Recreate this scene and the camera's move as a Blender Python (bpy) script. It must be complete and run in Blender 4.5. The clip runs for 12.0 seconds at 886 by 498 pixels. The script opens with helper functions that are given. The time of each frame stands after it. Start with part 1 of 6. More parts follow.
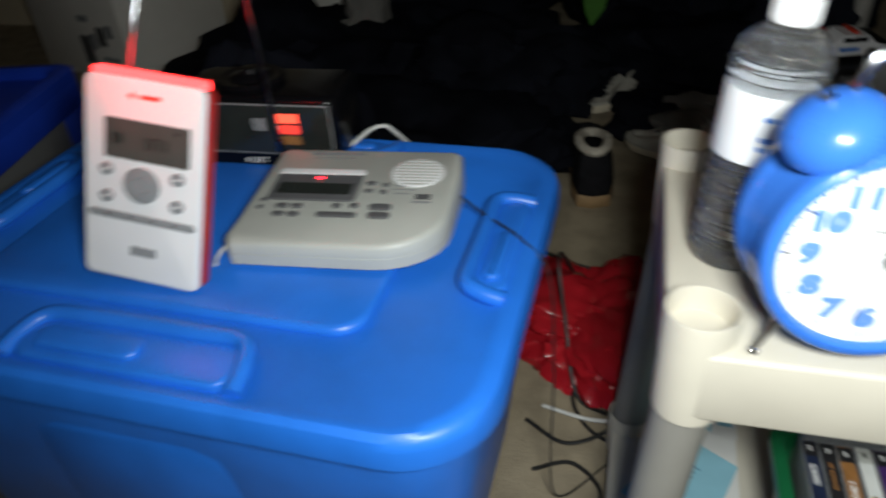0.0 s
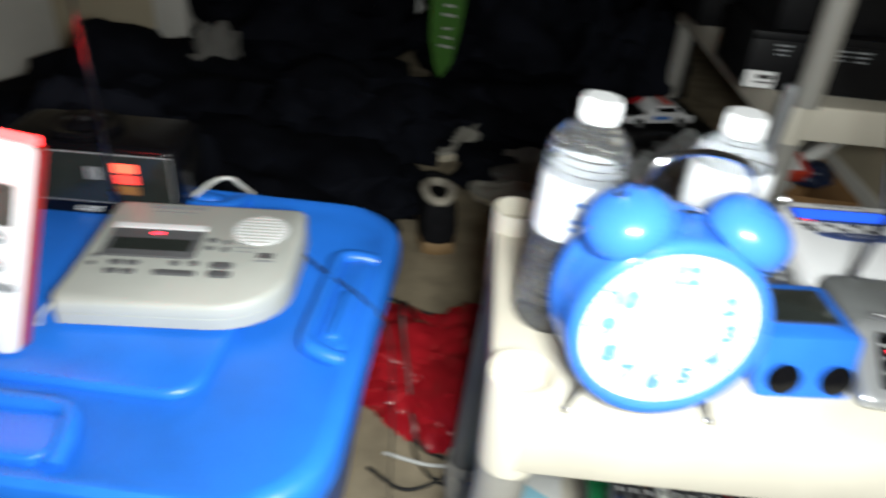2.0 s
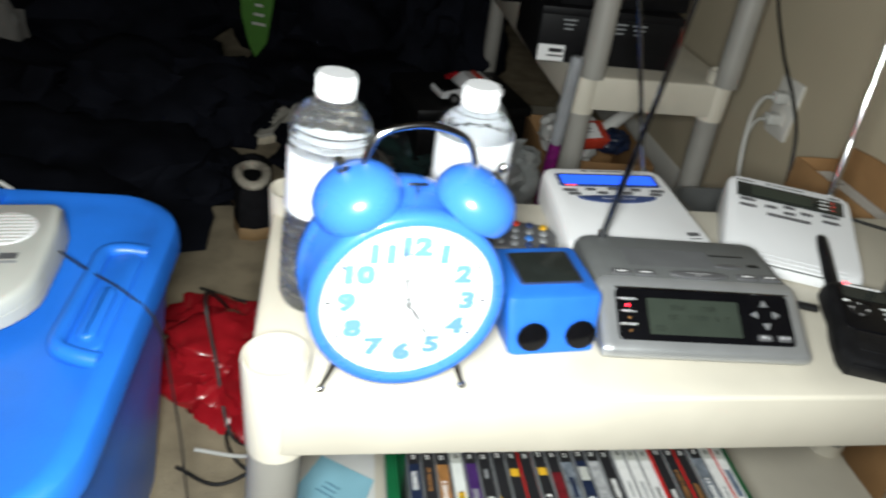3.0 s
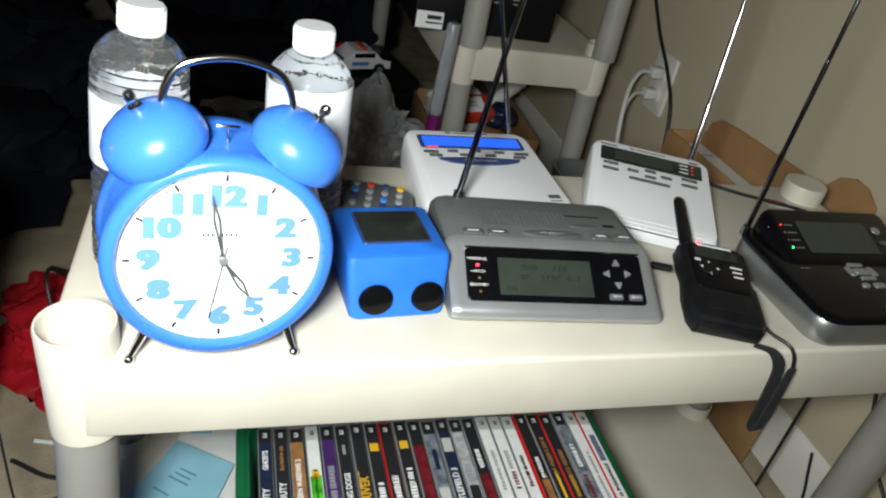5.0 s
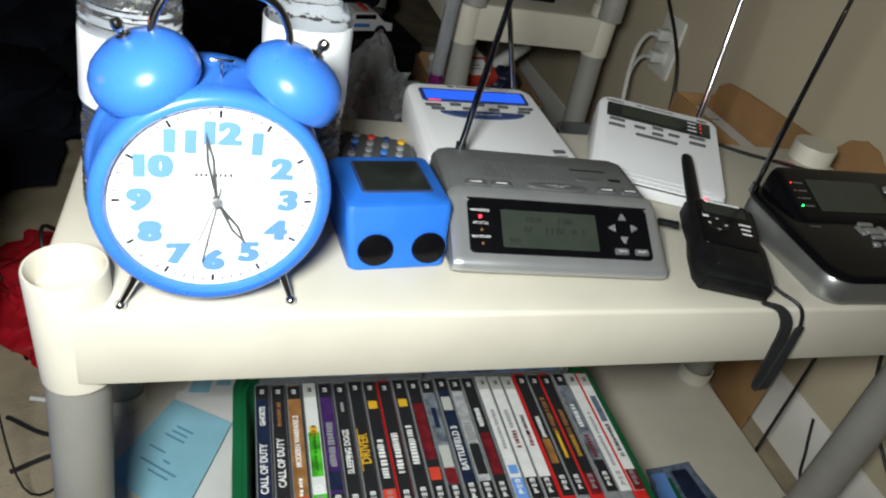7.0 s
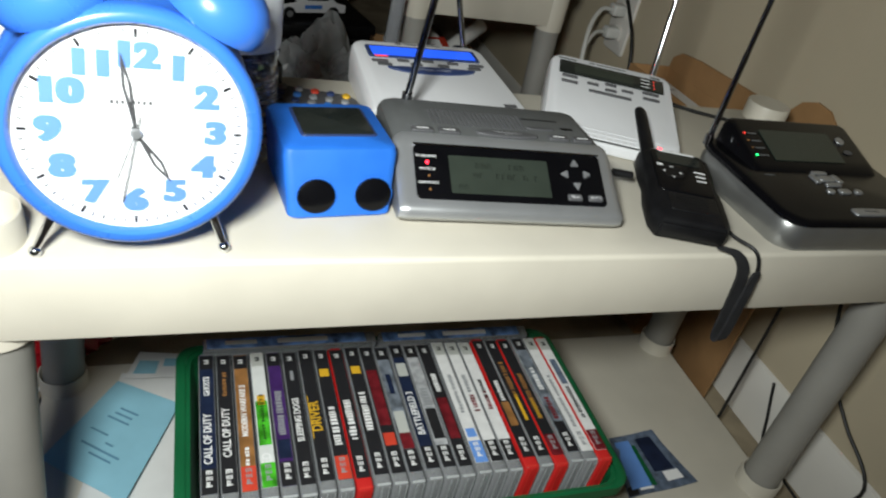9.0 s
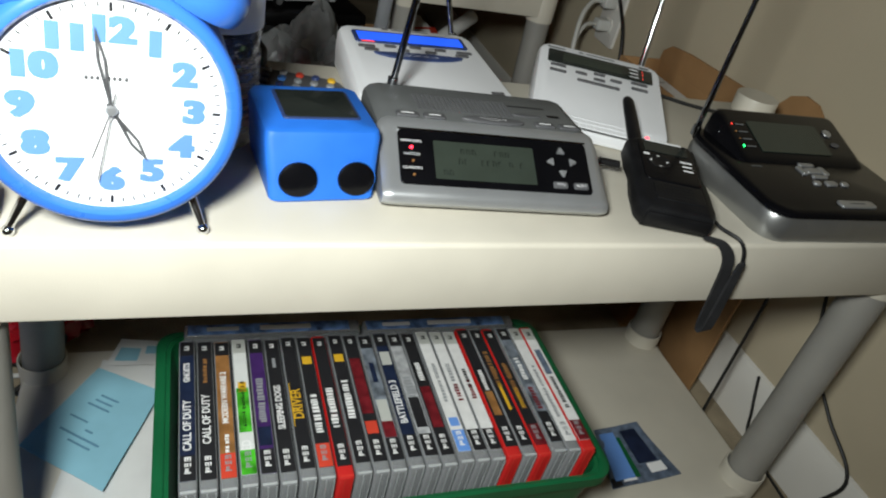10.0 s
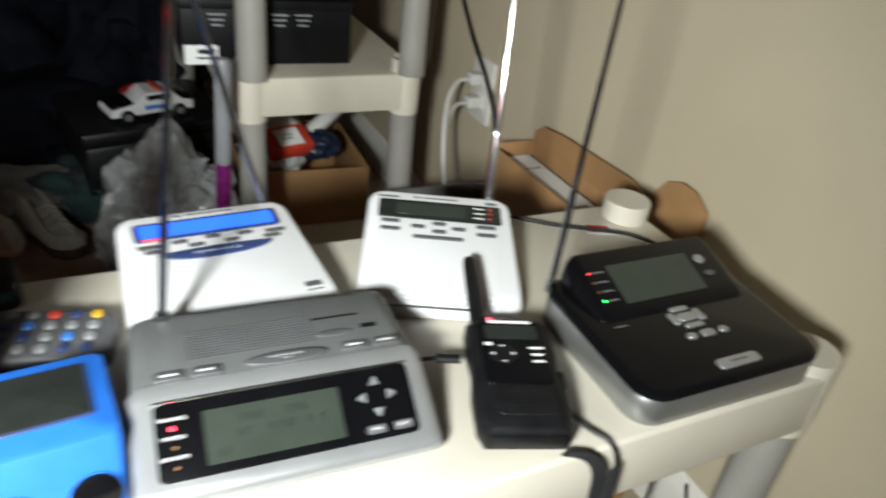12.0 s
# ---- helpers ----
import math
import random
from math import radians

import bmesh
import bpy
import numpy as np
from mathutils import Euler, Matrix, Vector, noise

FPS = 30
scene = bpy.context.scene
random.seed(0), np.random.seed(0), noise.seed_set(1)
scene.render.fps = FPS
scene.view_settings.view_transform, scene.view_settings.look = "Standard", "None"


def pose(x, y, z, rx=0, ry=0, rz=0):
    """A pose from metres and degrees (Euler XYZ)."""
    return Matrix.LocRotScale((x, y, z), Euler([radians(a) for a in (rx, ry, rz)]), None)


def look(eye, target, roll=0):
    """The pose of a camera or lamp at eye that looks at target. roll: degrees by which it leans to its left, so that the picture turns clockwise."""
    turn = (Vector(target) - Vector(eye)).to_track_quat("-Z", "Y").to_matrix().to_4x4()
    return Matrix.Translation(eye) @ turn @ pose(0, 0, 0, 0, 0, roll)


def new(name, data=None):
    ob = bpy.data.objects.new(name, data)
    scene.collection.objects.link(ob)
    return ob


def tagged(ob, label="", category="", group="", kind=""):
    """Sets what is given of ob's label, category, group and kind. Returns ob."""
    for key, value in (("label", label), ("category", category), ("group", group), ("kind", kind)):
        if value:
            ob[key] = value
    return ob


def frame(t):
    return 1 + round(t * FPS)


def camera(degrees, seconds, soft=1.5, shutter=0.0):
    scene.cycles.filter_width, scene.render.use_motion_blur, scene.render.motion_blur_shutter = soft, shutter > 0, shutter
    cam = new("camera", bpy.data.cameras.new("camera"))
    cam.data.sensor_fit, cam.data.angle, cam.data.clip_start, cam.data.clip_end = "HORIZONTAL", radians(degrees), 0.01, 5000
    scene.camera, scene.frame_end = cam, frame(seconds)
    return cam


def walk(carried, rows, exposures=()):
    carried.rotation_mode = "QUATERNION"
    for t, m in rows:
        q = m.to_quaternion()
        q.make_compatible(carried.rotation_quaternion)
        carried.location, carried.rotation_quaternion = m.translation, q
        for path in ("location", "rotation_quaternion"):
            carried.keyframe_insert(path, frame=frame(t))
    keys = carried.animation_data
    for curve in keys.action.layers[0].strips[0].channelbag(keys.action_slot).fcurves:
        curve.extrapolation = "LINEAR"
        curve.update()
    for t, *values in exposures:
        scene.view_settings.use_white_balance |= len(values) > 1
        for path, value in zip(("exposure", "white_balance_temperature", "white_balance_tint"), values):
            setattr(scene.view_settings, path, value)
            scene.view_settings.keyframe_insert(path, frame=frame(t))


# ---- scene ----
cam = camera(64.3, 12.0, soft=2.1, shutter=0.8)
PATH = [
    (0, (-0.026, -0.379, 0.784), (-0.484, 1.189, -0.351), -4.1),
    (0.5, (-0.106, -0.409, 0.801), (-0.626, 1.146, -0.345), 0.1),
    (1, (-0.123, -0.418, 0.806), (-0.649, 1.171, -0.29), 0.7),
    (1.5, (-0.063, -0.387, 0.852), (-0.534, 1.195, -0.278), 0.7),
    (2, (-0.014, -0.385, 0.822), (-0.072, 1.308, -0.241), 4.7),
    (2.5, (0.044, -0.385, 0.818), (0.232, 1.291, -0.258), 6.0),
    (3, (0.074, -0.384, 0.828), (0.404, 1.269, -0.249), 7.9),
    (3.5, (0.107, -0.382, 0.817), (0.579, 1.276, -0.198), 8.9),
    (5.5, (0.138, -0.373, 0.793), (0.72, 1.202, -0.294), 12.2),
    (6, (0.139, -0.374, 0.788), (0.71, 1.203, -0.301), 11.7),
    (6.5, (0.141, -0.373, 0.78), (0.72, 1.182, -0.337), 12.3),
    (7, (0.141, -0.372, 0.772), (0.721, 1.171, -0.36), 12.9),
    (9, (0.163, -0.382, 0.727), (0.832, 1.141, -0.382), 13.2),
    (9.5, (0.172, -0.384, 0.721), (0.859, 1.113, -0.414), 13.4),
    (10, (0.17, -0.383, 0.72), (0.864, 1.124, -0.397), 14.4),
    (10.5, (0.172, -0.377, 0.719), (0.844, 1.128, -0.413), 13.9),
    (11, (0.189, -0.348, 0.762), (0.864, 1.142, -0.388), 10.6),
    (11.5, (0.254, -0.283, 0.8), (0.977, 1.29, -0.202), 6.6),
    (12, (0.319, -0.252, 0.805), (1.149, 1.243, -0.233), 7.7),
]
# the phone's own exposure follows what it looks at
EXPOSURES = [(0, -0.35), (0.5, 0.3), (1.0, 0.58), (1.5, 0.68), (2.0, 0.45), (2.5, 0.42), (3.5, 0.4), (5.5, 0.16), (9.0, 0.0), (10.5, 0.0), (11.1, 0.28), (11.5, 0.56), (12, 1.14)]
walk(cam, [(t, look(eye, target, roll)) for t, eye, target, roll in PATH], EXPOSURES)


# ---- world and light ----
world = bpy.data.worlds.new("night_room")
scene.world = world
world.use_nodes = True
world.node_tree.nodes["Background"].inputs[0].default_value = (0.02, 0.02, 0.025, 1)
world.node_tree.nodes["Background"].inputs[1].default_value = 0.02

# the phone's torch, at the middle of the walk
torch_data = bpy.data.lights.new("torch", "SPOT")
torch_data.energy, torch_data.color = 35.0, (0.925, 0.97, 0.94)
torch_data.shadow_soft_size, torch_data.spot_size, torch_data.spot_blend = 0.055, radians(150), 0.8
torch = new("torch", torch_data)
torch.matrix_world = look((0.055, -0.39, 0.835), (0.10, 0.6, 0.28))


# ---- materials ----
def material(name, color, rough=0.5, metal=0.0, vary=0.12, scale=40.0, bump=0.05, fine=900.0, glow=None, power=0.0,
             clear=0.0, coat=0.0, alpha=1.0, second=None, spots=0.0, ior=1.45):
    """A surface with variation at two scales; second: a stain colour that a large noise mixes in."""
    m = bpy.data.materials.new(name)
    m.use_nodes = True
    n, l = m.node_tree.nodes, m.node_tree.links
    b = n["Principled BSDF"]
    tex = n.new("ShaderNodeTexCoord")
    big = n.new("ShaderNodeTexNoise")
    big.inputs["Scale"].default_value, big.inputs["Detail"].default_value = scale, 5
    l.new(tex.outputs["Object"], big.inputs["Vector"])
    ramp = n.new("ShaderNodeValToRGB")
    c2 = second or tuple(c * (1 - vary) for c in color)
    ramp.color_ramp.elements[0].position, ramp.color_ramp.elements[1].position = 0.35 - spots, 0.62 - spots
    ramp.color_ramp.elements[0].color, ramp.color_ramp.elements[1].color = (*c2, 1), (*color, 1)
    l.new(big.outputs["Fac"], ramp.inputs["Fac"])
    l.new(ramp.outputs["Color"], b.inputs["Base Color"])
    b.inputs["Roughness"].default_value, b.inputs["Metallic"].default_value = rough, metal
    b.inputs["Coat Weight"].default_value, b.inputs["IOR"].default_value = coat, ior
    b.inputs["Transmission Weight"].default_value, b.inputs["Alpha"].default_value = clear, alpha
    if rough > 0.12 and not clear:
        rr = n.new("ShaderNodeMapRange")
        rr.inputs["To Min"].default_value, rr.inputs["To Max"].default_value = rough * 0.82, min(1, rough * 1.2)
        l.new(big.outputs["Fac"], rr.inputs["Value"])
        l.new(rr.outputs["Result"], b.inputs["Roughness"])
    if bump:
        small = n.new("ShaderNodeTexNoise")
        small.inputs["Scale"].default_value, small.inputs["Detail"].default_value = fine, 3
        l.new(tex.outputs["Object"], small.inputs["Vector"])
        bm_ = n.new("ShaderNodeBump")
        bm_.inputs["Strength"].default_value, bm_.inputs["Distance"].default_value = bump, 0.002
        l.new(small.outputs["Fac"], bm_.inputs["Height"])
        l.new(bm_.outputs["Normal"], b.inputs["Normal"])
    if glow:
        b.inputs["Emission Color"].default_value, b.inputs["Emission Strength"].default_value = (*glow, 1), power
    return m


CREAM = material("cream_plastic", (0.62, 0.58, 0.49), 0.42, scale=9, vary=0.1, bump=0.06, fine=700)
POST = material("grey_post_plastic", (0.30, 0.29, 0.265), 0.45, scale=12, bump=0.06)
BIN = material("blue_bin_plastic", (0.018, 0.165, 0.69), 0.36, scale=14, vary=0.15, bump=0.12, fine=420)
CART = material("blue_cart_plastic", (0.01, 0.045, 0.42), 0.4, scale=14, vary=0.2, bump=0.1)
CLOCK = material("blue_lacquer", (0.04, 0.175, 0.66), 0.28, scale=20, vary=0.05, bump=0.01, coat=0.3)
RUBBER = material("blue_rubbery_plastic", (0.018, 0.15, 0.62), 0.5, scale=50, vary=0.08, bump=0.05, fine=2500)
# chrome for antennas, with the dark room's reflection put into its colour
DARKCHROME = material("dark_reflection_chrome", (0.30, 0.31, 0.33), 0.10, 1.0, vary=0.2, scale=15, bump=0)
CHROME = material("chrome", (0.78, 0.79, 0.81), 0.14, 1.0, vary=0.15, bump=0)
DIAL = material("dial_paper", (0.86, 0.87, 0.88), 0.5, vary=0.02, bump=0)
NUMERAL = material("pale_blue_print", (0.12, 0.265, 0.62), 0.5, vary=0.05, bump=0)
INK = material("black_ink", (0.012, 0.012, 0.014), 0.5, vary=0.1, bump=0)
BLACK = material("black_plastic", (0.008, 0.008, 0.009), 0.4, scale=60, vary=0.3, bump=0.08, fine=2500, ior=1.36)
GLOSS = material("black_gloss_plastic", (0.004, 0.004, 0.005), 0.2, vary=0.2, bump=0.01, ior=1.32)
SILVER = material("silver_paint", (0.44, 0.45, 0.46), 0.32, 0.65, vary=0.06, bump=0.03, fine=4000)
DULLSILVER = material("dull_silver_paint", (0.34, 0.345, 0.34), 0.34, 0.8, vary=0.08, bump=0.03, fine=4000)
GREY = material("dark_grey_plastic", (0.125, 0.13, 0.13), 0.45, vary=0.1, bump=0.08, fine=3000)
DIMGREY = material("button_grey_plastic", (0.09, 0.09, 0.095), 0.42, vary=0.1, bump=0.05)
WHITE = material("white_plastic", (0.74, 0.745, 0.76), 0.38, scale=15, vary=0.05, bump=0.05, fine=2500)
PALE = material("pale_grey_plastic", (0.41, 0.42, 0.39), 0.42, scale=20, vary=0.07, bump=0.06, fine=2500)
PRINT = material("white_print", (0.8, 0.8, 0.8), 0.5, vary=0.03, bump=0)
LCD = material("green_grey_lcd", (0.034, 0.043, 0.034), 0.22, vary=0.1, bump=0, coat=0.3)
LCDDARK = material("dark_lcd", (0.02, 0.024, 0.022), 0.18, vary=0.2, bump=0, coat=0.3)
SEGMENT = material("lcd_segments", (0.008, 0.010, 0.008), 0.4, vary=0.1, bump=0)
BLUELCD = material("blue_backlight", (0.02, 0.05, 0.5), 0.3, vary=0.05, bump=0, glow=(0.018, 0.13, 1.0), power=0.9)
BLUEDARK = material("navy_plastic", (0.03, 0.05, 0.14), 0.3, vary=0.1, bump=0)
REDLED = material("red_led", (0.6, 0.02, 0.03), 0.3, vary=0, bump=0, glow=(1.0, 0.02, 0.04), power=7.0)
DIMRED = material("red_led_dim", (0.5, 0.05, 0.04), 0.3, vary=0, bump=0, glow=(1.0, 0.05, 0.03), power=1.2)
GREENLED = material("green_led", (0.02, 0.5, 0.1), 0.3, vary=0, bump=0, glow=(0.02, 1.0, 0.18), power=5.0)
AMBER = material("amber_display", (0.7, 0.25, 0.03), 0.4, vary=0.1, bump=0, glow=(1.0, 0.17, 0.01), power=0.75)
WALL = material("cream_wall_paint", (0.52, 0.45, 0.325), 0.7, scale=5, vary=0.06, bump=0.12, fine=260)
TRIM = material("white_trim_paint", (0.72, 0.70, 0.65), 0.45, scale=7, vary=0.07, bump=0.04)
CARPET = material("beige_carpet", (0.34, 0.28, 0.19), 0.95, scale=16, vary=0.3, bump=0.9, fine=330)
KRAFT = material("brown_cardboard", (0.36, 0.20, 0.085), 0.75, scale=22, vary=0.15, bump=0.12, fine=500)
PAPER = material("white_paper", (0.68, 0.68, 0.66), 0.7, scale=20, vary=0.08, bump=0.05)
BLUEPAPER = material("pale_blue_paper", (0.25, 0.50, 0.60), 0.75, scale=25, vary=0.08, bump=0.05)
BLUEINK = material("faint_blue_ink", (0.10, 0.24, 0.34), 0.7, bump=0)
GREENBIN = material("green_bin_plastic", (0.006, 0.10, 0.035), 0.35, scale=20, vary=0.2, bump=0.06)
CLEAR = material("clear_case_plastic", (0.62, 0.64, 0.66), 0.1, clear=0.72, scale=60, vary=0.1, bump=0.0, ior=1.3)
REDCASE = material("red_case_plastic", (0.55, 0.022, 0.02), 0.25, clear=0.15, vary=0.1, bump=0)
DARKCLOTH = material("dark_cloth", (0.009, 0.010, 0.015), 0.95, scale=9, vary=0.5, bump=0.5, fine=240, ior=1.12)
GREYCLOTH = material("grey_cloth", (0.15, 0.145, 0.135), 0.9, scale=12, vary=0.3, bump=0.5, fine=260)
TEALCLOTH = material("teal_print_cloth", (0.028, 0.07, 0.065), 0.9, scale=18, vary=0.7, bump=0.4, fine=260, second=(0.012, 0.012, 0.016))
REDBAG = material("red_plastic_bag", (0.42, 0.012, 0.02), 0.25, scale=18, vary=0.25, bump=0.1, fine=120, coat=0.3)
GREYBAG = material("grey_translucent_bag", (0.42, 0.44, 0.44), 0.28, scale=25, vary=0.3, bump=0.25, fine=70, coat=0.4)
WATER = material("clear_bottle_water", (0.93, 0.95, 0.97), 0.03, clear=0.96, vary=0.0, bump=0.5, fine=75, ior=1.33)
LABELPAPER = material("white_bottle_label", (0.80, 0.82, 0.85), 0.35, vary=0.05, bump=0)
LABELBLUE = material("blue_label_print", (0.05, 0.2, 0.6), 0.4, bump=0)
SNEAKER = material("offwhite_leather", (0.36, 0.345, 0.30), 0.55, scale=30, vary=0.2, bump=0.15, fine=500)
SOLE = material("sole_rubber", (0.55, 0.48, 0.36), 0.7, vary=0.2, bump=0.1)
BROWN = material("dark_brown_suede", (0.055, 0.032, 0.025), 0.85, vary=0.3, bump=0.3)
GREENFLAG = material("green_cloth_bag", (0.05, 0.16, 0.02), 0.8, vary=0.15, bump=0.2, fine=400)
CABLE = material("black_cable", (0.012, 0.012, 0.012), 0.5, vary=0.2, bump=0)
WHITECABLE = material("white_cable", (0.6, 0.6, 0.57), 0.5, vary=0.1, bump=0)
PINKRED = material("sticker_red", (0.55, 0.05, 0.025), 0.5, vary=0.15, bump=0)
YELLOW = material("yellow_print", (0.62, 0.36, 0.02), 0.5, vary=0.1, bump=0)
PURPLE = material("purple_print", (0.055, 0.02, 0.12), 0.4, scale=60, vary=0.4, bump=0)
GREENHOLO = material("green_foil", (0.10, 0.65, 0.04), 0.25, 0.3, scale=70, vary=0.7, bump=0)
BRONZE = material("bronze_print", (0.30, 0.14, 0.045), 0.4, scale=60, vary=0.45, bump=0)
STEELBLUE = material("blue_grey_print", (0.13, 0.17, 0.24), 0.4, scale=80, vary=0.6, bump=0)
NAVY = material("navy_print", (0.012, 0.02, 0.05), 0.35, scale=60, vary=0.4, bump=0)


# ---- mesh helpers ----
def finish(bm, name, mat, angle=38):
    me = bpy.data.meshes.new(name)
    bmesh.ops.recalc_face_normals(bm, faces=bm.faces)
    for f in bm.faces:
        f.smooth = True
    bm.to_mesh(me)
    bm.free()
    me.set_sharp_from_angle(angle=radians(angle))
    me.materials.append(mat)
    return me


def part(name, bm, mat, parent=None, label="", at=None):
    """One mesh object under a thing or a part."""
    if at is not None:
        bm.transform(at)
    ob = new(name, finish(bm, name, mat))
    ob.parent = parent
    return tagged(ob, label)


def thing(name, m, label, category, group="", kind=""):
    ob = new(name)
    ob.empty_display_size = 0.02
    ob.matrix_world = m
    return tagged(ob, label, category, group, kind)


def solo(name, bm, mat, m, label, category, group="", kind=""):
    ob = new(name, finish(bm, name, mat))
    ob.matrix_world = m
    return tagged(ob, label, category, group, kind)


def B(*dims, bevel=0.0, seg=2, at=None):
    """A box x0 x1 y0 y1 z0 z1 with bevelled edges."""
    if len(dims) == 7:
        bevel = dims[6]
    return box(bmesh.new(), *dims[:6], bevel=bevel, seg=seg, at=at)


def box(bm, x0, x1, y0, y1, z0, z1, bevel=0.0, seg=2, at=None):
    made = bmesh.ops.create_cube(bm, size=1.0)["verts"]
    for v in made:
        v.co = Vector(((x0 + x1) / 2 + v.co.x * (x1 - x0), (y0 + y1) / 2 + v.co.y * (y1 - y0), (z0 + z1) / 2 + v.co.z * (z1 - z0)))
    if at is not None:
        bmesh.ops.transform(bm, matrix=at, verts=made)
    if bevel:
        bmesh.ops.bevel(bm, geom=list({e for v in made for e in v.link_edges}), offset=bevel, segments=seg, profile=0.5, affect="EDGES")
    return bm


def rrect(w, d, r, n=5, cx=0.0, cy=0.0):
    """The outline of a rounded rectangle."""
    pts = []
    for sx, sy, a0 in ((1, 1, 0), (-1, 1, 90), (-1, -1, 180), (1, -1, 270)):
        for i in range(n + 1):
            a = radians(a0 + 90 * i / n)
            pts.append((cx + sx * (w / 2 - r) + r * math.cos(a), cy + sy * (d / 2 - r) + r * math.sin(a)))
    return pts


def oval(w, d, n=24, cx=0.0, cy=0.0):
    return [(cx + w / 2 * math.cos(2 * math.pi * i / n), cy + d / 2 * math.sin(2 * math.pi * i / n)) for i in range(n)]


def loft(bm, rings, cap=True, close=False):
    """Skin between rings of equally many points."""
    vs = [[bm.verts.new(p) for p in ring] for ring in rings]
    n = len(vs[0])
    for a, b in zip(vs, vs[1:] + (vs[:1] if close else [])):
        for i in range(n):
            bm.faces.new((a[i], a[(i + 1) % n], b[(i + 1) % n], b[i]))
    if cap and not close:
        bm.faces.new(vs[0][::-1])
        bm.faces.new(vs[-1])
    return bm


def slab(outline, z0, z1, edge=0.0, bm=None, seg=3, low=None):
    """A plate with the given outline; its upper edge is rounded by edge, its lower by low."""
    bm = bm or bmesh.new()
    cx = sum(p[0] for p in outline) / len(outline)
    cy = sum(p[1] for p in outline) / len(outline)
    rx = max(abs(p[0] - cx) for p in outline)
    ry = max(abs(p[1] - cy) for p in outline)

    def ring(inset, z):
        return [(cx + (x - cx) * (1 - inset / rx), cy + (y - cy) * (1 - inset / ry), z) for x, y in outline]
    rings = []
    low = edge * 0.4 if low is None else low
    if low:
        rings += [ring(low * (1 - math.sin(a)), z0 + low * (1 - math.cos(a))) for a in (0, math.pi / 4)]
        rings.append(ring(0, z0 + low))
    else:
        rings.append(ring(0, z0))
    if edge:
        rings += [ring(edge * (1 - math.cos(math.pi / 2 * i / seg)), z1 - edge * (1 - math.sin(math.pi / 2 * i / seg))) for i in range(seg + 1)]
    else:
        rings.append(ring(0, z1))
    return loft(bm, rings)


def lathe(profile, n=36, at=None, bm=None):
    """Turns (r, z) pairs round the z axis; open ends are closed by fans where r is 0."""
    bm = bm or bmesh.new()
    rings = []
    for r, z in profile:
        if r < 1e-6:
            rings.append([bm.verts.new((0, 0, z))])
        else:
            rings.append([bm.verts.new((r * math.cos(2 * math.pi * i / n), r * math.sin(2 * math.pi * i / n), z)) for i in range(n)])
    made = [v for r in rings for v in r]
    for a, b in zip(rings, rings[1:]):
        for i in range(n):
            j = (i + 1) % n
            if len(a) == 1 and len(b) == 1:
                continue
            if len(a) == 1:
                bm.faces.new((a[0], b[i], b[j]))
            elif len(b) == 1:
                bm.faces.new((a[i], a[j], b[0]))
            else:
                bm.faces.new((a[i], a[j], b[j], b[i]))
    if at is not None:
        bmesh.ops.transform(bm, matrix=at, verts=made)
    return bm


def smooth_path(pts, steps=8):
    """A Catmull-Rom line through the points."""
    p = [Vector(q) for q in pts]
    p = [p[0] * 2 - p[1]] + p + [p[-1] * 2 - p[-2]]
    out = []
    for i in range(1, len(p) - 2):
        for k in range(steps):
            t = k / steps
            out.append(0.5 * ((2 * p[i]) + (p[i + 1] - p[i - 1]) * t + (2 * p[i - 1] - 5 * p[i] + 4 * p[i + 1] - p[i + 2]) * t * t
                              + (3 * p[i] - p[i - 1] - 3 * p[i + 1] + p[i + 2]) * t ** 3))
    return out + [p[-2]]


def tube(pts, radius, n=8, bm=None, flat=1.0):
    """A round or flattened cord along the points."""
    bm = bm or bmesh.new()
    pts = [Vector(p) for p in pts]
    up = Vector((0.13, 0.21, 0.97))
    rings = []
    for i, p in enumerate(pts):
        d = (pts[min(i + 1, len(pts) - 1)] - pts[max(i - 1, 0)]).normalized()
        side = d.cross(up)
        side = side.normalized() if side.length > 1e-4 else Vector((1, 0, 0))
        up = side.cross(d).normalized()
        r = radius[i] if isinstance(radius, (list, tuple)) else radius
        rings.append([p + side * (r * math.cos(2 * math.pi * k / n)) + up * (r * flat * math.sin(2 * math.pi * k / n)) for k in range(n)])
    return loft(bm, rings)


def words(body, size, at, depth=0.0, align="CENTER", squeeze=1.0, bold=0.0):
    """Lettering as a mesh in the xy plane, then moved by at."""
    cu = bpy.data.curves.new("lettering", "FONT")
    cu.body, cu.size, cu.align_x, cu.align_y, cu.extrude, cu.offset = body, size, align, "CENTER", depth, bold
    cu.resolution_u = 3
    ob = bpy.data.objects.new("lettering", cu)
    me = bpy.data.meshes.new_from_object(ob)
    bm = bmesh.new()
    bm.from_mesh(me)
    bpy.data.objects.remove(ob)
    bpy.data.curves.remove(cu)
    bpy.data.meshes.remove(me)
    bm.transform(at @ Matrix.Diagonal((squeeze, 1, 1, 1)))
    return bm


def bars(rows, at, thick=0.0002):
    """Plain bars for print that cannot be read: rows of x, y, width, height."""
    bm = bmesh.new()
    for x, y, w, h in rows:
        box(bm, x - w / 2, x + w / 2, y - h / 2, y + h / 2, 0, thick)
    bm.transform(at)
    return bm


def turned(x, y, z, axis, angle):
    return Matrix.Translation((x, y, z)) @ Matrix.Rotation(radians(angle), 4, axis)


# ---- structure ----
WX = 0.968     # the wall beside the shelf


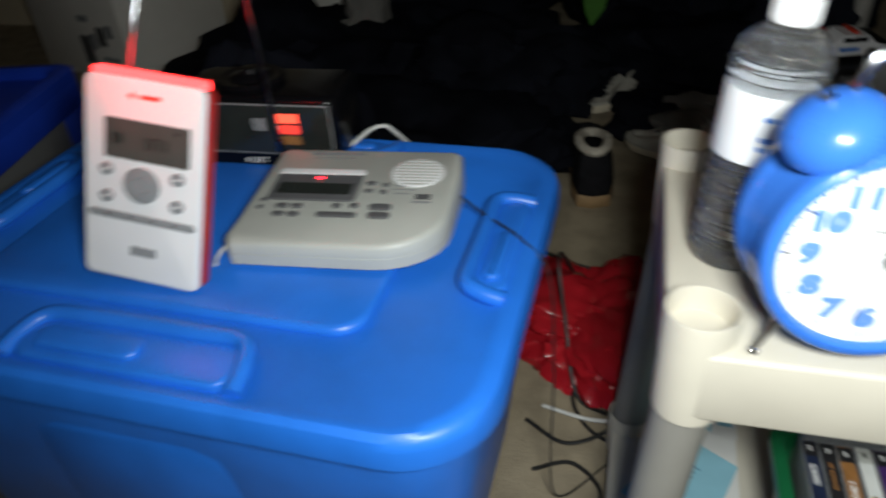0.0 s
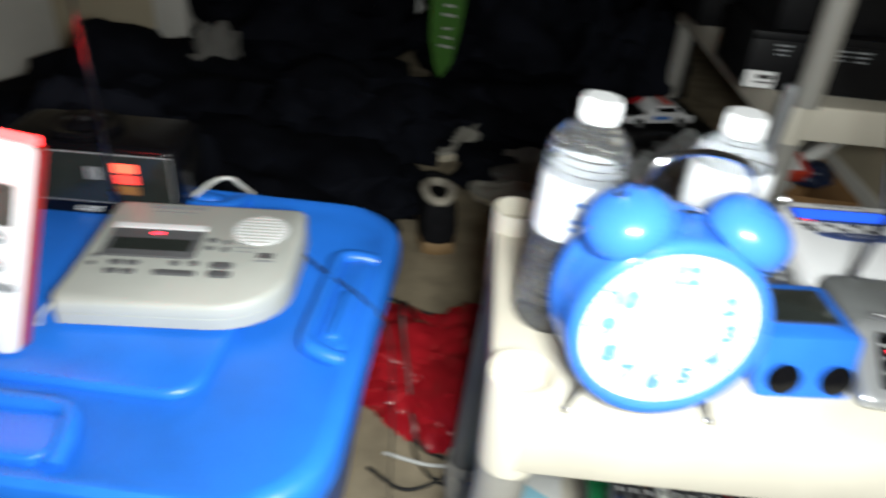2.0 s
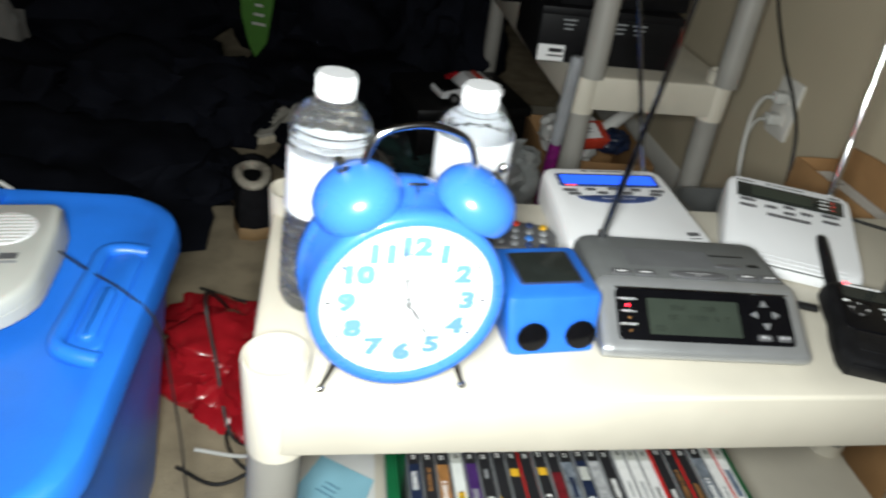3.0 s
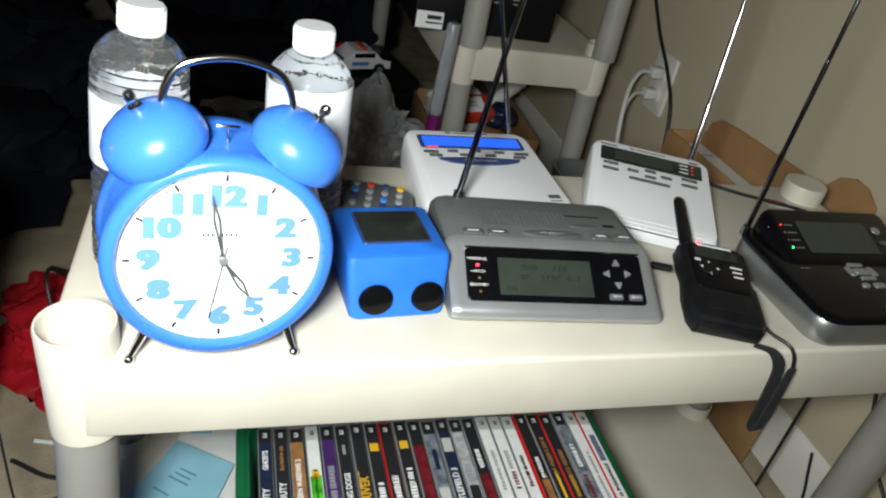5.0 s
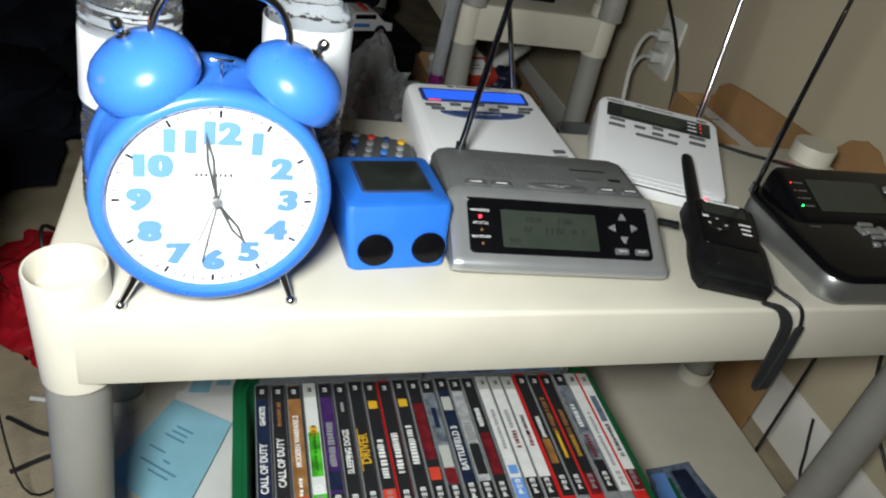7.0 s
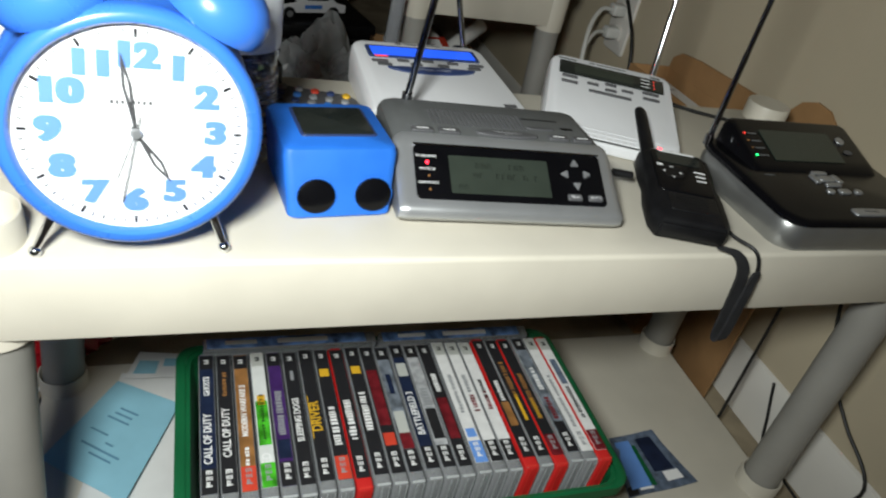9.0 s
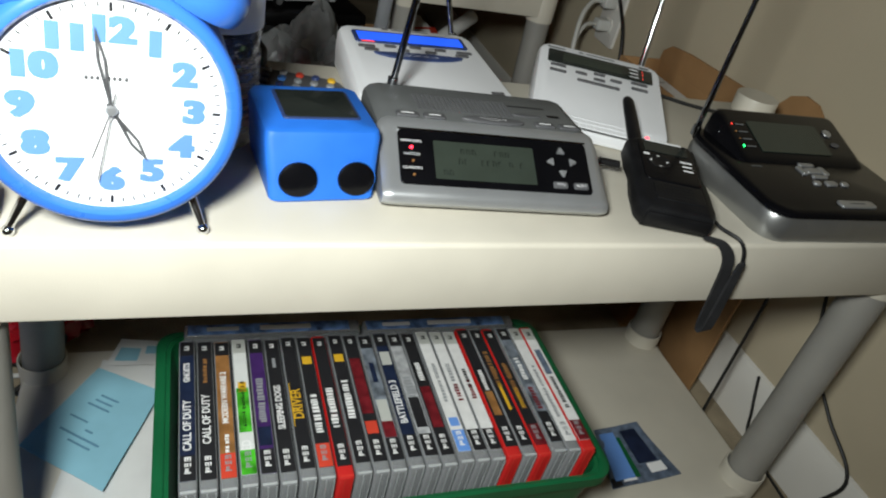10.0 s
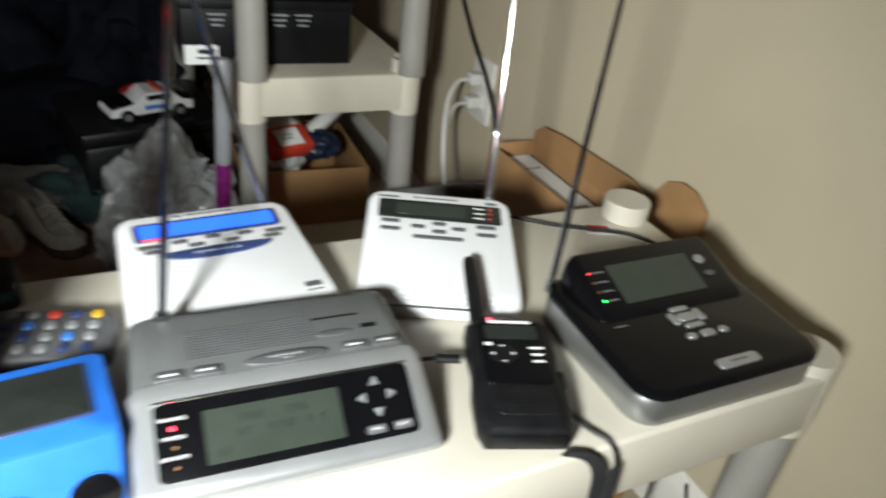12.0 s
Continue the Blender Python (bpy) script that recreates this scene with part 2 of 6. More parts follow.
def room():
    """Carpeted floor, walls and ceiling."""
    bm = bmesh.new()
    nx, ny = 90, 110
    rows = [[bm.verts.new((-3.2 + 4.3 * i / nx, -1.6 + 5.6 * j / ny, 0.004 * noise.noise((i * 0.4, j * 0.4, 0)))) for i in range(nx + 1)] for j in range(ny + 1)]
    for j in range(ny):
        for i in range(nx):
            bm.faces.new((rows[j][i], rows[j][i + 1], rows[j + 1][i + 1], rows[j + 1][i]))
    solo("floor", bm, CARPET, Matrix(), "worn beige carpet floor strewn with clutter", "floor", kind="structure")
    solo("wall_east", B(WX, WX + 0.1, -1.6, 4.0, -0.02, 2.5), WALL, Matrix(), "plain cream painted wall", "wall", kind="structure")
    solo("wall_west", B(-3.3, -3.2, -1.6, 4.0, -0.02, 2.5), WALL, Matrix(), "plain cream painted wall", "wall", kind="structure")
    solo("wall_north", B(-3.2, WX, 3.1, 3.2, -0.02, 2.5), WALL, Matrix(), "cream painted wall in the dark", "wall", kind="structure")
    solo("wall_closet", B(-3.2, -1.128, 1.97, 2.07, -0.02, 2.5), WALL, Matrix(), "cream painted wall beside the dark closet", "wall", kind="structure")
    solo("trim", B(-1.127, -1.015, 1.955, 2.085, -0.02, 2.1, 0.004), TRIM, Matrix(), "white painted closet door jamb", "trim", kind="structure")
    solo("wall_south", B(-3.2, WX, -1.7, -1.6, -0.02, 2.5), WALL, Matrix(), "plain cream painted wall", "wall", kind="structure")
    solo("ceiling", B(-3.3, WX + 0.1, -1.7, 4.0, 2.5, 2.6), WALL, Matrix(), "plain painted ceiling", "ceiling", kind="structure")
    bm = bmesh.new()
    prof = [(0, 0), (-0.014, 0), (-0.014, 0.062), (-0.011, 0.072), (-0.009, 0.084), (-0.005, 0.092), (0, 0.094)]
    loft(bm, [[(WX + x - 0.0005, y, z) for x, z in prof] for y in (-1.6, 3.1)])
    solo("baseboard", bm, TRIM, Matrix(), "white moulded baseboard along the wall", "baseboard", kind="structure")


# ---- the shelf units ----
SZ, LZ = 0.44, 0.047          # upper and lower shelf surfaces
X0, X1, Y0, Y1 = 0.018, 0.872, 0.0, 0.316
PX0, PX1, PY0, PY1 = 0.040, 0.848, 0.026, 0.287


LEAN_LEFT, LEAN_RIGHT = -0.022, 0.003     # the posts' feet stand a little outside their heads


def shelf_board(parent, z, capped=False):
    """A moulded deck with a deep lip and a socket at each corner."""
    foot = z < 0.1
    xa = X0 + (LEAN_LEFT if foot else 0)
    bm = slab(rrect(X1 - xa, Y1 - Y0, 0.03, cx=(xa + X1) / 2, cy=(Y0 + Y1) / 2), max(0.004, z - 0.062), z, 0.004, low=0.002)
    deck = part("deck", bm, CREAM, parent)
    for px in (PX0, PX1):
        for py in (PY0, PY1):
            low_cap = capped and px == PX1
            h = 0.011 if low_cap and py == PY0 else 0.022
            zl = max(0.0, z - 0.072)
            prof = [(0.0195, zl + 0.004), (0.0255, zl), (0.0262, z + h - 0.002), (0.0255, z + h), (0.0243, z + h)]
            prof += [(0, z + h - 0.0005)] if low_cap else [(0.0236, z + h - 0.002), (0.0232, z + 0.001), (0, z + 0.001)]
            dx = (LEAN_LEFT if px == PX0 else LEAN_RIGHT) if foot else 0
            part("socket", lathe(prof, 36, pose(px + dx, py, 0)), CREAM, deck)


def shelf_unit(m, label, tiers, top, group):
    unit = thing("shelf_unit", m, label, "shelf", group)
    for z in tiers:
        shelf_board(unit, z, z == tiers[-1] and not top)
    for px in (PX0, PX1):
        for py in (PY0, PY1):
            for za, zb in zip(tiers, tiers[1:] + ([top] if top else [])):
                low = Vector((px + (LEAN_LEFT if px == PX0 else LEAN_RIGHT), py, za))
                bm = tube([low, Vector((px, py, zb - 0.05))], 0.0222, 28)
                part("post", bm, POST, unit, "grey tubular plastic post")
    return unit


room()
shelf_unit(Matrix(), "cream plastic shelf unit with grey tubular posts", [LZ + 0.0, SZ], None, "utility shelves")

# the second unit stands end-on behind, against the same wall
shelf_unit(pose(0.824, 0.783, 0, 0, 0, 90), "cream plastic shelf unit loaded with boxes", [LZ, 0.435], 1.0, "utility shelves")


# ---- things on the shelf ----
CLOCK_AT = pose(0.1325, 0.0017, 0.4523, -4.4, 2.8, 7) @ Matrix.Scale(1.049, 4)


def alarm_clock(m):
    """Twin-bell clock; its dial faces -y, its origin lies under the dial."""
    zc, R = 0.0715, 0.0645
    c = thing("alarm_clock", m, "blue twin-bell alarm clock with white dial on chrome feet", "clock")
    face = Matrix.Translation((-0.0018, 0, zc - 0.0016)) @ Matrix.Rotation(radians(90), 4, "X") @ Matrix.Diagonal((1.015, 1.015, 1, 1))   # local z points to the viewer
    shell = face @ Matrix.Diagonal((1.03, 1.03, 1, 1))
    part("case", lathe([(0, -0.068), (0.052, -0.068), (0.0650, -0.064), (0.0672, -0.060), (0.0675, -0.048), (0.0655, -0.044), (0.0640, -0.041), (0.0640, -0.016), (0.0632, -0.012), (0.0610, -0.0065), (0, -0.0065)], 64, shell), CLOCK, c)
    part("bezel", lathe([(0.0562, -0.0055), (0.0566, 0.001), (0.0582, 0.003), (0.0615, 0.003), (0.0640, 0.001), (0.0652, -0.003), (0.0652, -0.011), (0.0635, -0.013), (0.0562, -0.0055)], 72, shell), CLOCK, c)
    dial = part("dial", lathe([(0, -0.0032), (0.0574, -0.0032), (0.0574, -0.0045), (0, -0.0045)], 64, shell), DIAL, c)
    for h in range(1, 13):
        a = radians(90 - 30 * h)
        at = face @ pose(0.0412 * math.cos(a), 0.0412 * math.sin(a), -0.003)
        bm = bmesh.new()
        for k, dx in enumerate((-0.0010, -0.0004, 0.0004, 0.0010)):
            letters = words(str(h), 0.0178, at @ pose(dx, 0, 0.00004 * k), 0.0001, squeeze=1.22, bold=0.0009)
            me = bpy.data.meshes.new("numeral_layer")
            letters.to_mesh(me)
            letters.free()
            bm.from_mesh(me)
            bpy.data.meshes.remove(me)
        part("numeral", bm, NUMERAL, dial)
    for k in range(60):
        a = 90 - 6 * k
        long_ = k % 5 == 0
        bm = B(0.0508 if long_ else 0.0526, 0.0552, -0.0008 if long_ else -0.00034, 0.0008 if long_ else 0.00034, 0, 0.0003)
        part("minute_mark", bm, INK, dial, at=face @ pose(0, 0, -0.0032) @ pose(0, 0, 0, 0, 0, a))
    part("name_bar", bars([(-0.0115 + 0.0026 * k, 0.0165, 0.0016, 0.0021) for k in (0, 1, 2, 4, 5, 6)] + [(0.0072, 0.0165, 0.0016, 0.0021)], face @ pose(0, 0, -0.0031)), DIMGREY, dial)

    def hand(name, turn, length, tail, w, z, hollow):
        bm = bmesh.new()
        if hollow:
            mid = length * 0.62
            for s in (-1, 1):
                o = [(s * 0.0004, 0.0), (s * w, mid), (s * 0.0001, length), (s * 0.0001, length * 0.8), (s * w * 0.45, mid), (s * 0.0001, length * 0.36)]
                v0, v1 = [bm.verts.new((x, y, 0)) for x, y in o], [bm.verts.new((x, y, 0.0004)) for x, y in o]
                bm.faces.new(v0[::-1]), bm.faces.new(v1)
                for i in range(6):
                    bm.faces.new((v0[i], v0[(i + 1) % 6], v1[(i + 1) % 6], v1[i]))
            box(bm, -0.0008, 0.0008, -tail, length * 0.4, 0, 0.0004)
        else:
            box(bm, -w, w, -tail, length, 0, 0.0003)
        part(name, bm, DIMGREY, dial, at=face @ pose(0, 0, z) @ pose(0, 0, 0, 0, 0, -turn))
    hand("hour_hand", 148, 0.034, 0.004, 0.0026, -0.0020, True)
    hand("minute_hand", -10, 0.044, 0.004, 0.0022, -0.0012, True)
    hand("alarm_hand", 199, 0.030, 0.0, 0.00025, -0.0026, False)
    hand("second_hand", 190, 0.041, 0.010, 0.0003, -0.0004, False)
    part("hub", lathe([(0.0030, -0.003), (0.0030, -0.0003), (0.0022, 0.0006), (0, 0.0008)], 24, face), SILVER, dial)
    part("slot_cover", slab(oval(0.016, 0.004), 0, 0.0006), BLUEDARK, c, at=turned(0, 0.021, zc + 0.0636, "X", 0))
    for s in (-1, 1):
        axis = Matrix.Translation((s * 0.0375 + 0.001, 0.025, zc + 0.0590)) @ Matrix.Rotation(radians(s * 27), 4, "Y") @ Matrix.Rotation(radians(8), 4, "X") @ Matrix.Scale(0.96, 4)
        prof = [(0.0278, -0.001), (0.0295, -0.001), (0.0306, 0.002), (0.0310, 0.005), (0.0307, 0.010), (0.0290, 0.0155), (0.0245, 0.0215), (0.0175, 0.0262), (0.008, 0.0287), (0, 0.0293)]
        bell = part("bell", lathe(prof + [(0, 0.033)][:0], 48, axis), CLOCK, c)
        part("bell_inside", lathe([(0.0278, -0.001), (0.0268, 0.010), (0.020, 0.019), (0, 0.026)], 32, axis), CLOCK, bell)
        part("bell_post", lathe([(0, -0.012), (0.0026, -0.012), (0.0026, 0.029), (0.0042, 0.0295), (0.0042, 0.0315), (0.0022, 0.032), (0.002, 0.0345), (0.0032, 0.0355), (0.0036, 0.038), (0.0026, 0.0405), (0, 0.041)], 20, axis), CHROME, bell)
        tip = m.inverted() @ Vector((0.1280 + s * 0.0545, 0.0103 + s * 0.0018, SZ + 0.0042))     # both feet stand on the deck
        foot = [(s * 0.038, 0.020, 0.024), tip]
        bm = tube([Vector(foot[0]).lerp(Vector(foot[1]), k / 6) for k in range(7)], [0.0036, 0.0036, 0.0034, 0.003, 0.0027, 0.0024, 0.002], 14)
        bmesh.ops.create_uvsphere(bm, u_segments=16, v_segments=10, radius=0.0037, matrix=Matrix.Translation(foot[1]) @ Matrix.Translation((0, 0, -0.0008)))
        part("foot", bm, CHROME, c)
    arc = smooth_path([(-0.0365, 0.024, zc + 0.083), (-0.035, 0.024, zc + 0.096), (-0.027, 0.024, zc + 0.109), (-0.009, 0.024, zc + 0.115), (0.009, 0.024, zc + 0.115), (0.027, 0.024, zc + 0.109), (0.035, 0.024, zc + 0.096), (0.0365, 0.024, zc + 0.083)], 6)
    part("handle", tube(arc, 0.0023, 12, flat=0.8), CHROME, c, "chrome carrying handle")
    bm = tube([(0, 0.024, zc + 0.056), (0, 0.024, zc + 0.075)], 0.0007, 10)
    box(bm, -0.007, 0.007, 0.023, 0.0252, zc + 0.0745, zc + 0.0765, 0.0008)
    part("hammer", bm, CHROME, c, "small chrome hammer")


alarm_clock(CLOCK_AT)


def cube_radio(m):
    """A small rubbery cube: screen on top, two dark knobs in front. Origin at the front bottom's middle."""
    c = thing("cube_radio", m, "blue rubbery cube radio with a dark screen and two knobs", "radio")
    bm = bmesh.new()
    ring = lambda hw, y0, y1, z: [(x, y, z) for x, y in rrect(2 * hw, y1 - y0, 0.006, 4, 0, (y0 + y1) / 2)]
    loft(bm, [ring(0.0325, 0.003, 0.090, 0.0), ring(0.035, 0.0, 0.094, 0.003), ring(0.0385, 0.014, 0.098, 0.046), ring(0.0375, 0.0155, 0.0965, 0.0495), ring(0.0355, 0.018, 0.0945, 0.0508)])
    part("body", bm, RUBBER, c)
    part("screen_rim", slab(rrect(0.0525, 0.052, 0.003, 4, 0.0025, 0.0605), 0.0500, 0.0519, 0.0008), BLUEDARK, c)
    part("screen", slab(rrect(0.0485, 0.048, 0.002, 4, 0.0025, 0.0605), 0.0515, 0.0524, 0.0003), LCDDARK, c)
    front = Matrix.Translation((0, 0.0042, 0.018)) @ Matrix.Rotation(radians(90 - 17), 4, "X")
    for x in (-0.0172, 0.0215):
        knob = part("knob", lathe([(0.0125, -0.002), (0.0128, 0.001), (0.0122, 0.0026), (0.0095, 0.0036), (0, 0.0040)], 36, front @ pose(x, 0, 0)), GLOSS, c, "glossy black knob")
        part("knob_ring", lathe([(0.0135, -0.002), (0.0135, 0.0006), (0.0125, 0.0008)], 36, front @ pose(x, 0, 0)), RUBBER, knob)


cube_radio(pose(0.2666, 0.0512, SZ, 0, 0, 5.3) @ Matrix.Diagonal((1.112, 0.925, 1.014, 1)))


def antenna(parent, base, direction, length, r=0.0030, label="telescopic chrome antenna", metal=None):
    metal = metal or DARKCHROME
    d = Vector(direction).normalized()
    a = part("antenna", lathe([(0, -0.004), (r * 1.5, -0.004), (r * 1.5, 0.006), (0, 0.006)], 16, Matrix.Translation(base)), metal, parent, label)
    at, z, rr = Vector(base), 0.0, r
    steps = 5
    q = d.to_track_quat("Z", "Y").to_matrix().to_4x4()
    for k in range(steps):
        L = length / steps
        bm = lathe([(0, z), (rr, z), (rr, z + L - 0.003), (rr * 0.86, z + L), (0, z + L)], 16, Matrix.Translation(base) @ q)
        part("section", bm, metal, a)
        z, rr = z + L, rr * 0.85
    return a


def silver_radio(m):
    """Desk weather radio; origin at the middle of its front bottom edge."""
    c = thing("weather_radio", m, "silver and grey desktop weather radio with a black display panel", "radio", "weather radios")
    W = 0.0925
    prof = [(0.006, 0.003), (0.0005, 0.0045), (-0.0025, 0.008), (-0.0022, 0.0125), (0.0005, 0.0155), (0.005, 0.0168), (0.052, 0.0405), (0.060, 0.043), (0.064, 0.043), (0.064, 0.003)]
    bm = bmesh.new()
    stations = [(-W, 0.86), (-W + 0.003, 0.95), (-W + 0.008, 1.0), (W - 0.008, 1.0), (W - 0.003, 0.95), (W, 0.86)]
    loft(bm, [[(x, 0.034 + (y - 0.034) * (0.5 + 0.5 * k), 0.003 + (z - 0.003) * k) for y, z in prof] for x, k in stations])
    part("front_housing", bm, SILVER, c)
    prof = [(0.058, 0.003), (0.058, 0.0418), (0.066, 0.0430), (0.134, 0.0415), (0.142, 0.039), (0.147, 0.033), (0.147, 0.003)]
    bm = bmesh.new()
    st = [(-W + 0.002, 0.84), (-W + 0.006, 0.95), (-W + 0.014, 1.0), (W - 0.014, 1.0), (W - 0.006, 0.95), (W - 0.002, 0.84)]
    loft(bm, [[(x, y, 0.003 + (z - 0.003) * k) for y, z in prof] for x, k in st])
    part("top_housing", bm, GREY, c, "dark grey top with a speaker grille")
    part("base", slab(rrect(0.168, 0.130, 0.008, 4, 0, 0.074), 0.0, 0.005, 0.001), BLACK, c)
    # raised upper deck at the back, and the grille's slots
    slope = Matrix.Translation((0, 0.066, 0.0430)) @ Matrix.Rotation(math.atan2(-0.0015, 0.068), 4, "X")
    bm = bmesh.new()
    for i in range(21):
        for j in range(11):
            box(bm, -0.056 + i * 0.0040, -0.0538 + i * 0.0040, 0.018 + j * 0.0030, 0.0195 + j * 0.0030, 0, 0.0006)
    tagged(part("grille", bm, DIMGREY, c, at=slope), kind="stuff")
    for x, w, y in ((-0.068, 0.018, 0.0035), (-0.046, 0.018, 0.0035), (0.050, 0.018, 0.0055), (0.072, 0.018, 0.0055)):
        b = part("button", slab(rrect(w, 0.0088, 0.002, 4, x, y), 0, 0.0018, 0.0008), DIMGREY, c, at=slope)
        part("button_print", bars([(x, y, w * 0.55, 0.0014)], slope @ pose(0, 0, 0.0018)), PRINT, b)
    b = part("snooze_button", slab(oval(0.054, 0.0125, 28, 0.004, 0.0045), 0, 0.002, 0.0009), DIMGREY, c, at=slope)
    part("button_print", words("WEATHER/SNOOZE", 0.0026, slope @ pose(0.004, 0.0055, 0.0021)), PRINT, b)
    part("button_print", words("ON/OFF", 0.0022, slope @ pose(0.004, 0.0025, 0.0021)), PRINT, b)
    part("alert_lamp", slab(oval(0.026, 0.007, 20, 0.040, 0.024), 0, 0.001, 0.0004), DIMGREY, c, at=slope)
    part("logo_mark", bars([(0.066, 0.028, 0.011, 0.005), (0.045, 0.044, 0.034, 0.0022)], slope), BLACK, c)
    # black panel on the slope
    panel_at = Matrix.Translation((0, 0.005, 0.0167)) @ Matrix.Rotation(math.atan2(0.024, 0.047), 4, "X")
    panel = part("panel", slab(rrect(0.158, 0.0475, 0.004, 5, 0, 0.026), -0.001, 0.0012, 0.0006), GLOSS, c, at=panel_at)
    top = panel_at @ pose(0, 0, 0.0012)
    part("bright_edge", tube([(-0.079, 0.0505, 0.0008), (-0.03, 0.0508, 0.0008), (0.03, 0.0508, 0.0008), (0.079, 0.0505, 0.0008)], 0.0009, 8), CHROME, panel, at=panel_at)
    part("lcd", slab(rrect(0.0825, 0.0335, 0.001, 3, -0.0105, 0.0245), -0.0002, 0.0003), LCD, panel, "unlit grey-green display", at=top)
    rows = []
    rng = random.Random(4)
    for y, xs in ((0.033, (-0.030, 0.012)), (0.024, (-0.046, 0.024)), (0.0135, (-0.045, -0.038))):
        x = xs[0]
        while x < xs[1]:
            if rng.random() < 0.75:
                rows += [(x, y, 0.0006, 0.0046), (x + 0.0012, y + 0.002, 0.0018, 0.0006)]
                if rng.random() < 0.5:
                    rows.append((x + 0.0024, y - 0.0005, 0.0006, 0.0036))
            x += 0.0046
    part("lcd_figures", bars(rows, top @ pose(0, 0, 0.0003), 0.00005), SEGMENT, panel)
    for body, y in (("WARNING", 0.0395), ("WATCH", 0.0280), ("ADVISORY", 0.0160)):
        part("lamp_word", words(body, 0.0034, top @ pose(-0.0692, y, 0.0001)), PRINT, panel)
    part("warning_lamp", lathe([(0.0013, 0), (0.0012, 0.0008), (0, 0.0012)], 14, top @ pose(-0.0692, 0.0337, 0)), REDLED, panel, "lit red lamp")
    for y in (0.0220, 0.0100):
        part("lamp", lathe([(0.0011, 0), (0.001, 0.0006), (0, 0.0009)], 12, top @ pose(-0.0685, y, 0)), BRONZE, panel)
    for x, y, turn in ((0.0550, 0.0405, 0), (0.0550, 0.0200, 180), (0.0455, 0.0305, 90), (0.0645, 0.0305, -90)):
        bm = bmesh.new()
        lo = [(-0.0036, -0.0024), (0.0036, -0.0024), (0.0007, 0.0034), (-0.0007, 0.0034)]
        loft(bm, [[(px, py, 0) for px, py in lo], [(px * 0.75, py * 0.75, 0.0016) for px, py in lo]])
        part("arrow_key", bm, SILVER, panel, at=top @ pose(x, y, 0, 0, 0, turn))
    for x, body in ((0.0505, "MENU"), (0.0685, "SELECT")):
        k = part("key", slab(rrect(0.0125, 0.0058, 0.0015, 4, x, 0.0085), 0, 0.0016, 0.0007), DIMGREY, panel, at=top)
        part("key_word", words(body, 0.0028, top @ pose(x, 0.0085, 0.0017)), PRINT, k)
    antenna(c, (-0.0683, 0.137, 0.040), (0.101, 0.0, 0.882), 0.42)
    return c


silver_radio(pose(0.4024, 0.0381, SZ, 0, 0, -3.1) @ Matrix.Diagonal((1.02, 0.952, 1.128, 1)))


